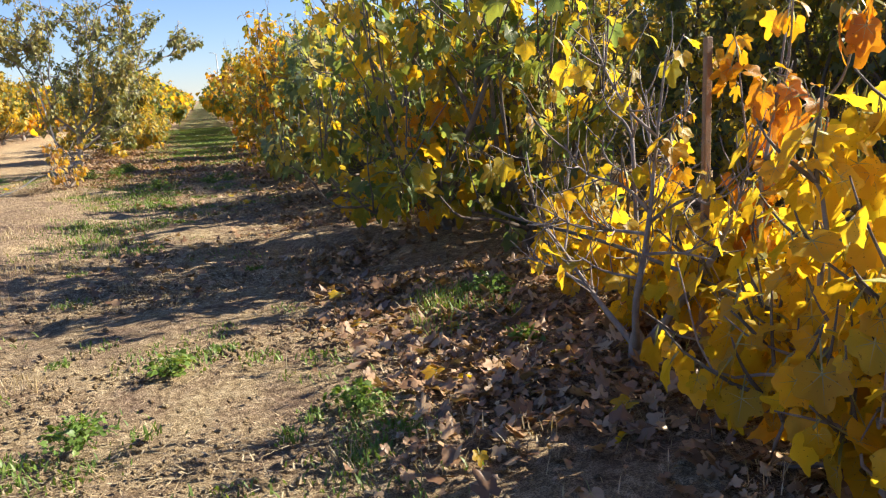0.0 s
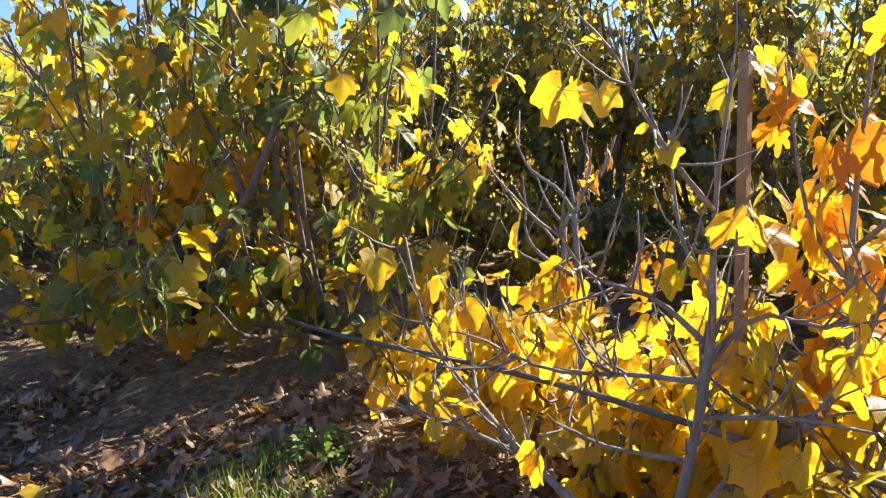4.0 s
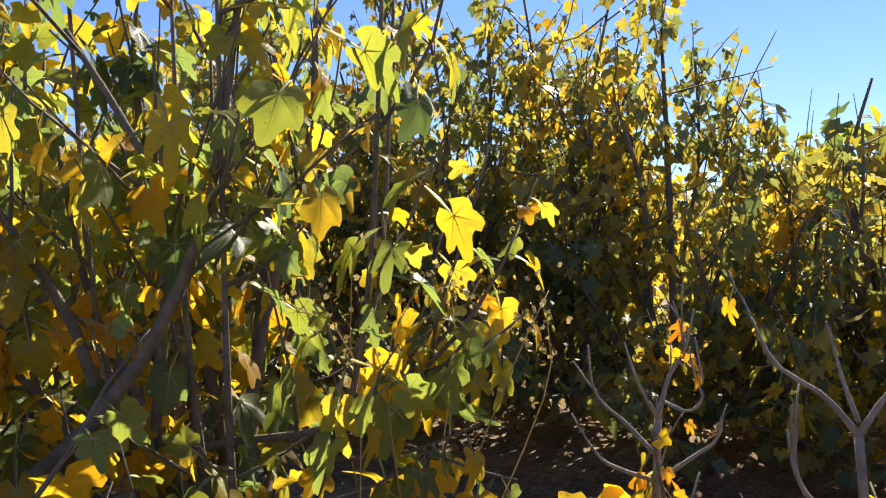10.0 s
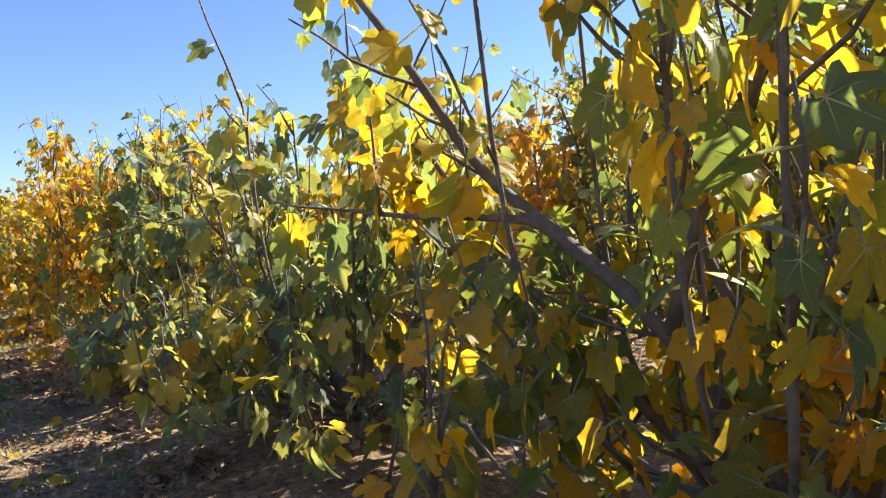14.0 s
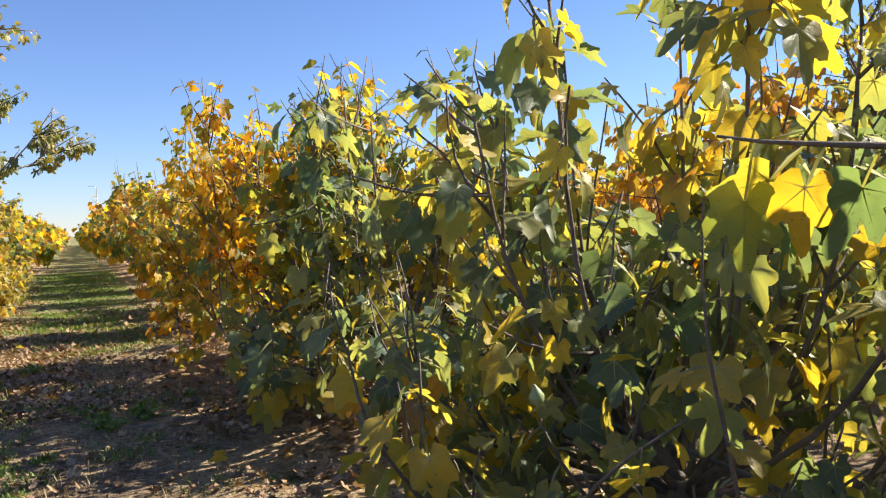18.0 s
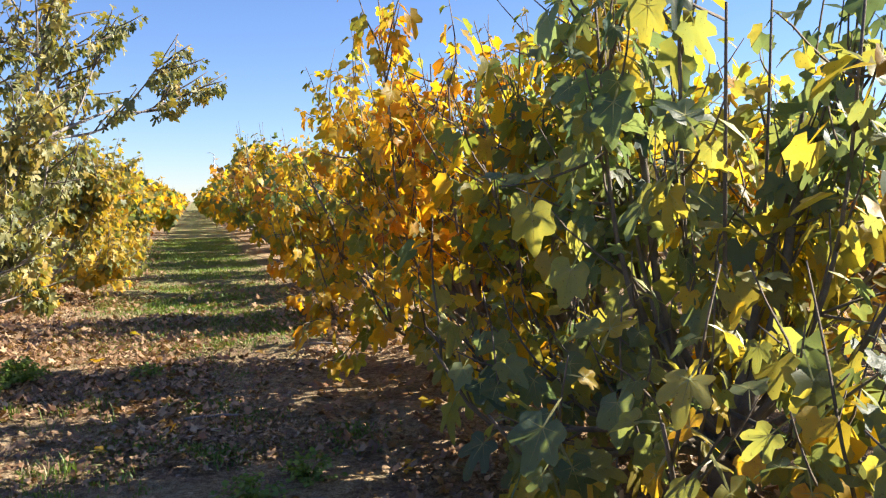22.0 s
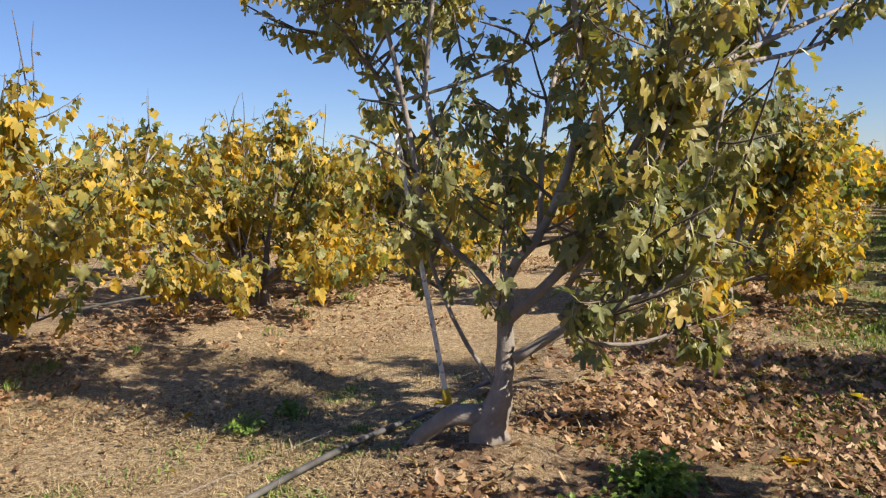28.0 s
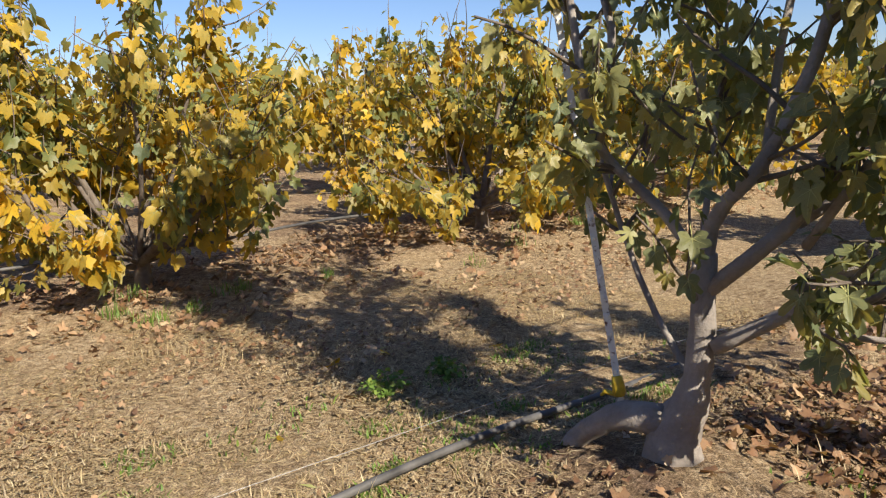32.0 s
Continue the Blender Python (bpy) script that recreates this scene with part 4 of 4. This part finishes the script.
# ---- stakes, pipes, wire ----
def bar(name, a, b, w, d, mat, parent=None, label="", cat="", lean=0.0):
    """A straight square bar with worn edges from a to b."""
    a, b = Vector(a), Vector(b)
    L = (b - a).length
    bm = bmesh.new()
    bmesh.ops.create_cube(bm, size=1.0)
    bmesh.ops.scale(bm, vec=(w, d, L), verts=bm.verts)
    bmesh.ops.bevel(bm, geom=bm.edges[:], offset=min(w, d) * 0.16, segments=1, affect='EDGES')
    me = bpy.data.meshes.new(name)
    bm.to_mesh(me)
    bm.free()
    me.materials.append(mat)
    ob = new(name, me)
    ob.matrix_basis = Matrix.Translation((a + b) / 2) @ (b - a).to_track_quat('Z', 'Y').to_matrix().to_4x4()
    if parent is not None:
        ob.parent = parent
        ob.matrix_parent_inverse = parent.matrix_world.inverted()
    elif label:
        tagged(ob, label, cat)
    return ob


bar("wooden_stake", (2.5, 2.48, 0.0), (2.5, 2.48, 1.53), 0.034, 0.03, WOOD, label="weathered brown wooden stake beside the young fig tree", cat="stake")
post = tagged(new("metal_stake"), "rusty white painted steel stake leaning beside the tall fig tree", "stake")
S0, S1 = Vector((-2.27, 16.16, -0.05)), Vector((-2.55, 16.08, 1.75))
ax = (S1 - S0).normalized()
face = Vector((0.72, -0.69, 0))
face = (face - ax * face.dot(ax)).normalized()
q = Matrix((face.cross(ax), face, ax)).transposed().to_quaternion()


def flange(name, w, d, off):
    bm = bmesh.new()
    bmesh.ops.create_cube(bm, size=1.0)
    bmesh.ops.scale(bm, vec=(w, d, (S1 - S0).length), verts=bm.verts)
    bmesh.ops.translate(bm, vec=off, verts=bm.verts)
    me = bpy.data.meshes.new(name)
    bm.to_mesh(me)
    bm.free()
    me.materials.append(STEEL)
    ob = new(name, me)
    ob.parent = post
    ob.matrix_basis = Matrix.Translation((S0 + S1) / 2) @ q.to_matrix().to_4x4()
    return ob


flange("face_flange", 0.026, 0.005, (0, 0, 0))
flange("rib", 0.005, 0.028, (0, -0.0165, 0))
for k in range(16):
    p = S0 + ax * (0.35 + 0.075 * k)
    nub = bar("stud", p - ax * 0.008, p + ax * 0.008, 0.012, 0.016, STEEL)
    nub.parent = post
tp = S0 + ax * 0.36
tv, tf = tube([tp - ax * 0.03, tp - ax * 0.01, tp + ax * 0.02, tp + ax * 0.05], [0.021, 0.026, 0.024, 0.02], 8)
part("tape", tri_mesh("tape", tv, tf, TAPE), post, "faded yellow tape wrapped round the stake")
tv, tf = tube([tp - ax * 0.03, tp + Vector((-0.05, -0.02, -0.02)), tp + Vector((-0.07, -0.02, -0.04))], [0.008, 0.012, 0.006], 4)
part("tape_end", tri_mesh("tape_end", tv, tf, TAPE), post)

hrng = np.random.RandomState(12)


def hose(x, y0, y1, z, r, mat, name, label, cat, wob=0.05, zfun=None):
    ys = np.arange(y0, y1, 0.5)
    P = np.array([(x + wob * math.sin(0.7 * y + x) + 0.4 * wob * math.sin(2.3 * y), y, (zfun(y) if zfun else z) + 0.025 * math.sin(1.9 * y + x)) for y in ys])
    P = smooth_line(P, len(P) * 3)
    return tagged(new(name, tri_mesh(name, *tube(P, r, 8), mat, True)), label, cat)


hose(2.36, -8, 60, 0.50, 0.011, PIPE, "irrigation_pipe", "black plastic irrigation pipe hung along the tree trunks", "pipe", 0.03)
hose(-2.76, 8, 50, 0.2, 0.017, PIPE, "irrigation_pipe", "black plastic irrigation pipe lying along the tree row", "pipe", 0.03, lambda y: soil(-2.76, y) + 0.03)
hose(-7.15, -2, 60, 0.33, 0.014, PIPE, "irrigation_pipe", "black plastic irrigation pipe along the yellow trees", "pipe", 0.05)
tagged(new("wire", tri_mesh("wire", *tube(smooth_line([(-3.13, 14.4, 0.05), (-2.92, 16.0, 0.12), (-2.76, 17.2, 0.16), (-2.6, 18.6, 0.12)], 20), 0.0016, 5), WIRE, True)), "thin grey guy wire stretched beside the stake", "wire")

# ---- what lies and grows on the ground ----
lrng = np.random.RandomState(77)


def surface(x, y):
    return ground_height(x, y)


def scatter(n, boxes):
    """Points in boxes x0, x1, y0, y1, weight, drawn in clumps."""
    w = np.array([b[4] for b in boxes], float)
    pick = lrng.choice(len(boxes), n, p=w / w.sum())
    B = np.array([b[:4] for b in boxes])[pick]
    x = B[:, 0] + (B[:, 1] - B[:, 0]) * lrng.beta(1.4, 1.4, n)
    y = B[:, 2] + (B[:, 3] - B[:, 2]) * lrng.uniform(size=n)
    keep = np.sin(2.1 * x + 1.3 * y) + np.sin(3.7 * y - 1.1 * x) + lrng.normal(size=n) * 0.9 > -0.7
    return x[keep], y[keep]


def litter(name, n, boxes, size, mat, label, level=1):
    x, y = scatter(n, boxes)
    m = len(x)
    a = lrng.uniform(0, 6.283, m)
    ydir = np.stack([np.cos(a), np.sin(a), 0.1 * lrng.normal(size=m)], 1)
    zdir = np.stack([0.25 * lrng.normal(size=m), 0.25 * lrng.normal(size=m), np.where(lrng.uniform(size=m) < 0.5, 1.0, -1.0)], 1)
    s = size * lrng.uniform(0.5, 1.3, m)
    pos = np.stack([x, y, surface(x, y) + 0.014 + 0.012 * lrng.uniform(size=m)], 1)
    T = basis(ydir, zdir)
    pos -= T[:, :, 1] * (s * 0.7)[:, None]
    pos[:, 2] = surface(x, y) + 0.016 + 0.02 * lrng.uniform(size=m)
    return tagged(new(name, leaf_mesh(name, *leaf_cloud(level, pos, T, s, lrng), mat, True)), label, "fallen leaves", kind="stuff")


litter("leaf_litter", 10000, [(0.9, 3.5, 0.3, 6.0, 6), (1.0, 3.6, 6, 14, 3), (0.9, 3.4, 14, 22, 3)], 0.085, LEAF_DEAD, "curled brown fallen fig leaves under the trees", 1)
litter("leaf_litter", 22000, [(-0.2, 2.2, 15, 24, 3), (-2.2, 0.3, 14.2, 19.5, 9), (-2.9, -0.3, 17, 26, 6), (-8.6, -5.2, 12, 26, 8), (-0.8, 1.2, 5, 15, 1), (-2.6, -0.6, 20, 34, 2), (4.8, 9, -1, 12, 3)], 0.068, LEAF_DEAD, "dry brown fallen fig leaves on the soil", 1)
litter("leaf_scraps", 24000, [(-2.4, 0.9, 13.0, 19.5, 12), (0.7, 3.0, 0.6, 5.5, 4), (-5.2, -4.0, 13, 20, 2), (0.6, 1.8, 6, 14, 2)], 0.036, LEAF_DEAD, "broken scraps of dry brown leaves on the soil", 0)
for n, mat, lab in ((110, LEAF_YELLOW, "fallen yellow fig leaf on the soil"), (110, LEAF_DEAD, "curled dry brown fig leaf on the soil")):
    xs, ys = scatter(n, [(1.0, 2.4, 0.6, 4.6, 4), (0.4, 1.8, 8, 18, 2), (-2.4, 0.5, 13.5, 19, 3), (-4.5, -2.4, 13, 17, 1)])
    for x, y in zip(xs, ys):
        sz = 0.115 * lrng.uniform(0.6, 1.2)
        ob = tagged(new("fallen_leaf", single_leaf_mesh(2, lrng.randint(8), mat)), lab, "leaf", "fallen leaves")
        ob.matrix_basis = Matrix.LocRotScale(Vector((x, y, soil(x, y) + 0.03)), Euler((0.25 * lrng.normal(), 0.25 * lrng.normal(), lrng.uniform(0, 6.28))), Vector((sz,) * 3))


def blades(name, n, boxes, h, w, mat, label, cat, spread=0.5, flat=False):
    x, y = scatter(n, boxes)
    m = len(x)
    a = lrng.uniform(0, 6.283, m)
    L = h * lrng.uniform(0.4, 1.4, m)
    lean = lrng.uniform(0.1, 1.0, m) * spread
    z = surface(x, y)
    d = np.stack([np.cos(a), np.sin(a), 0 * a], 1)
    side = np.stack([-np.sin(a), np.cos(a), 0 * a], 1) * (w * lrng.uniform(0.6, 1.3, m))[:, None]
    b = np.stack([x, y, z - 0.004 + (0.02 * lrng.uniform(size=m) if flat else 0)], 1)
    upv = np.array([0, 0, 1.0])
    k = (0.06 if flat else 1.0)
    mid = b + d * (L * lean * 0.45)[:, None] + upv * (L * 0.55 * k)[:, None]
    tip = b + d * (L * lean * 1.1)[:, None] + upv * (L * (0.9 if not flat else 0.08))[:, None]
    V = np.stack([b - side, b + side, mid + side * 0.8, mid - side * 0.8, tip], 1).reshape(-1, 3)
    o = (np.arange(m) * 5)[:, None, None]
    F = (np.array([(0, 1, 2), (0, 2, 3), (3, 2, 4)])[None] + o).reshape(-1, 3)
    return tagged(new(name, tri_mesh(name, V, F, mat)), label, cat, kind="stuff")


def clumps(boxes, n, r):
    """Small boxes round random centres, for weeds that stand in tufts."""
    out = []
    for k in range(n):
        b = boxes[lrng.randint(len(boxes))]
        cx, cy = lrng.uniform(b[0], b[1]), lrng.uniform(b[2], b[3])
        s = r * lrng.uniform(0.4, 1.5)
        out.append((cx - s, cx + s, cy - s, cy + s, 1))
    return out


blades("dry_straw", 150000, [(-6.2, -1.8, 12.8, 18.5, 13), (-1.8, 1.6, -1, 6, 3), (-2.0, 1.0, 6, 16, 1.5), (-5.5, -2.2, 18, 26, 1.5)], 0.065, 0.0032, STRAW, "short dry straw on the sunlit soil", "straw", 1.0, True)
blades("dry_grass", 13000, clumps([(-2.5, -0.9, 5, 14), (-2.5, -1.0, 6, 14), (-5.2, -2.4, 12.5, 19), (-2, 1.2, 0, 15), (1.0, 3.2, 1, 6), (-1.9, -0.4, 14, 22)], 260, 0.18), 0.075, 0.0022, STRAW, "small tufts of dry grass", "grass", 0.9)
blades("green_weeds", 36000, clumps([(-1.8, -0.2, 6, 14), (-1.6, 1.2, -0.5, 4), (-1.4, 1.0, 0.5, 4.5), (-1.2, 0.6, 13.5, 17), (-1.4, 1.0, 5, 15), (-1.6, 0.4, 13, 18), (-3.8, -2.4, 14, 17.5), (-1.5, 1.3, 9, 14)], 330, 0.15), 0.034, 0.005, GRASS, "low green weeds between the tree rows", "weeds", 1.1)
blades("lane_grass", 60000, [(-1.3, 1.5, 17, 24, 3), (-1.3, 1.5, 22, 40, 4), (-1.5, -0.1, 7, 13, 0.5)], 0.05, 0.006, GRASS, "short green grass along the lane", "grass", 0.9)
blades("tall_weeds", 2600, clumps([(-0.9, -0.3, 13.0, 15.2), (1.5, 2.0, 3.4, 4.2), (-1.6, -0.9, 14.2, 15.2), (2.7, 3.4, 1.0, 4.2), (-6.8, -5.6, 14, 21)], 48, 0.1), 0.10, 0.004, GRASS, "taller green grass tufts at the foot of the trees", "grass", 0.7)


def weed_clump(x, y, r, seed):
    """A low leafy weed: many short stems from one root, each with small pointed leaves."""
    g = np.random.RandomState(seed)
    root = tagged(new("weed_clump"), "low leafy green weed growing out of the soil", "weed", "green weeds")
    root.location = (x, y, soil(x, y))
    stalks, pos, turn = [], [], []
    for k in range(int(40 * r / 0.15)):
        a, out = g.uniform(0, 6.283), g.uniform(0.2, 1.0)
        tip = np.array([math.cos(a) * r * out, math.sin(a) * r * out, (0.25 + 0.6 * (1 - out) + 0.2 * g.uniform()) * r])
        P = smooth_line([(0, 0, 0), tip * (0.5, 0.5, 0.75), tip], 5)
        stalks.append(tube(P, np.linspace(0.002, 0.001, 5), 3))
        for u in (1, 2, 3, 4, 4):
            pos.append(P[u])
            turn.append((unit(tip * (1, 1, 0.3) + 0.03 * g.normal(size=3)), np.array([0, 0, 1.0]) + 0.5 * g.normal(size=3)))
    pos = np.array(pos)
    T = basis(np.array([t[0] for t in turn]), np.array([t[1] for t in turn]))
    part("stems", tri_mesh("stems", *joined(stalks), GRASS), root, kind="stuff")
    part("foliage", leaf_mesh("foliage", *leaf_cloud(0, pos, T, 0.03 * g.uniform(0.6, 1.4, len(pos)), g), GRASS), root, kind="stuff")


for k, (x, y, r) in enumerate(((-1.66, 14.62, 0.20), (-1.20, 15.95, 0.20), (-1.30, 15.44, 0.18), (-0.22, 15.95, 0.12), (-0.40, 12.43, 0.20), (0.69, 13.13, 0.16), (1.99, 3.98, 0.16), (1.85, 3.08, 0.08), (0.40, 12.94, 0.16), (-1.16, 16.04, 0.20), (-3.60, 15.93, 0.12), (-3.57, 16.30, 0.10), (-1.16, 15.97, 0.20), (0.07, 3.50, 0.12), (-0.26, 2.76, 0.14), (0.88, 2.70, 0.12))):
    weed_clump(x, y, r, 300 + k)

for pts, r in (([(0.08, 14.5, 0.03), (0.2, 14.48, 0.035), (0.33, 14.5, 0.03), (0.42, 14.47, 0.028)], 0.011), ([(1.2, 16.75, 0.05), (1.4, 16.6, 0.06), (1.58, 16.42, 0.07)], 0.012), ([(0.5, 12.9, 0.02), (0.62, 12.85, 0.03), (0.75, 12.87, 0.02)], 0.009)):
    tagged(new("fallen_stick", tri_mesh("fallen_stick", *tube(smooth_line(pts, 9), np.linspace(r, r * 0.7, 9), 7, 0.1, lrng), TWIG_PALE, True)), "short pale stick lying on the lane", "stick")


def clod(x, y, s, seed):
    bm = bmesh.new()
    bmesh.ops.create_icosphere(bm, subdivisions=2, radius=s)
    for v in bm.verts:
        v.co *= 1 + 0.35 * noise.noise(v.co / s * 1.3 + Vector((seed, 0, 0)))
        v.co.z *= 0.6
    me = bpy.data.meshes.new("soil_clod")
    bm.to_mesh(me)
    bm.free()
    me.materials.append(GROUND)
    ob = tagged(new("soil_clod", me), "lump of dry brown soil on the ground", "clod")
    ob.location = (x, y, soil(x, y) + 0.2 * s)


for k in range(46):
    bx = [(-2.5, -1.0, 14.6, 17.0), (-2.6, -1.5, 13.5, 16.0), (1.4, 3.0, 1.2, 5.0)][k % 3]
    clod(lrng.uniform(bx[0], bx[1]), lrng.uniform(bx[2], bx[3]), lrng.uniform(0.018, 0.055), k)



def crumbs(n, boxes, s):
    """Small crumbs of soil and gravel, too many to count."""
    x, y = scatter(n, boxes)
    m = len(x)
    octa = np.array([(1, 0, 0), (0, 1, 0), (-1, 0, 0), (0, -1, 0), (0, 0, 0.7), (0, 0, -0.7)], float)
    faces = np.array([(0, 1, 4), (1, 2, 4), (2, 3, 4), (3, 0, 4), (1, 0, 5), (2, 1, 5), (3, 2, 5), (0, 3, 5)])
    sz = s * lrng.uniform(0.3, 1.0, m) ** 2
    V = octa[None] * (1 + 0.35 * lrng.normal(size=(m, 6, 3))) * sz[:, None, None] + np.stack([x, y, surface(x, y) + 0.15 * sz], 1)[:, None]
    F = (faces[None] + (np.arange(m) * 6)[:, None, None]).reshape(-1, 3)
    return tagged(new("soil_crumbs", tri_mesh("soil_crumbs", V.reshape(-1, 3), F, GROUND)), "loose crumbs of dry soil and gravel", "soil", kind="stuff")


crumbs(30000, [(-4.6, -1.6, 12.8, 17.5, 5), (-3.2, 1.2, 13.5, 19, 6), (-1.4, 2.4, -0.5, 6, 4), (-1.2, 1.4, 6, 14, 2)], 0.026)
# dry weed in the gap
dw = tagged(new("dry_weed"), "tall dead weed with pale feathery seed heads", "weed")
dw.location = (2.75, 4.3, soil(2.75, 4.3))
wr = np.random.RandomState(4)
for k in range(7):
    d = unit(np.array([0.25 * wr.normal(), 0.25 * wr.normal(), 1.0]))
    P = smooth_line([np.zeros(3), d * 0.6, d * 1.05 + 0.06 * wr.normal(size=3), d * 1.35 + 0.1 * wr.normal(size=3)], 9)
    st = part("stem", tri_mesh("stem", *tube(P, np.linspace(0.004, 0.0015, 9), 4), STRAW), dw)
    pos = np.repeat(P[5:], 7, axis=0) + 0.035 * wr.normal(size=(28, 3))
    T = basis(wr.normal(size=(28, 3)), wr.normal(size=(28, 3)))
    part("seed_head", leaf_mesh("seed_head", *leaf_cloud(0, pos, T, np.full(28, 0.022), wr), STRAW), st, kind="stuff")

# lamp post beyond the far end of the lane
lp = tagged(new("lamp_post"), "thin grey lamp post far beyond the orchard", "lamp post")
lp.location = (3.6, 140, 0)
part("pole", tri_mesh("pole", *tube([(0, 0, -0.1), (0, 0, 4), (0, 0, 8.8)], [0.1, 0.08, 0.06], 8), WIRE, True), lp)
part("arm", tri_mesh("arm", *tube([(0, 0, 8.7), (-0.5, 0, 9.0), (-1.1, 0, 9.0)], 0.05, 6), WIRE, True), lp)
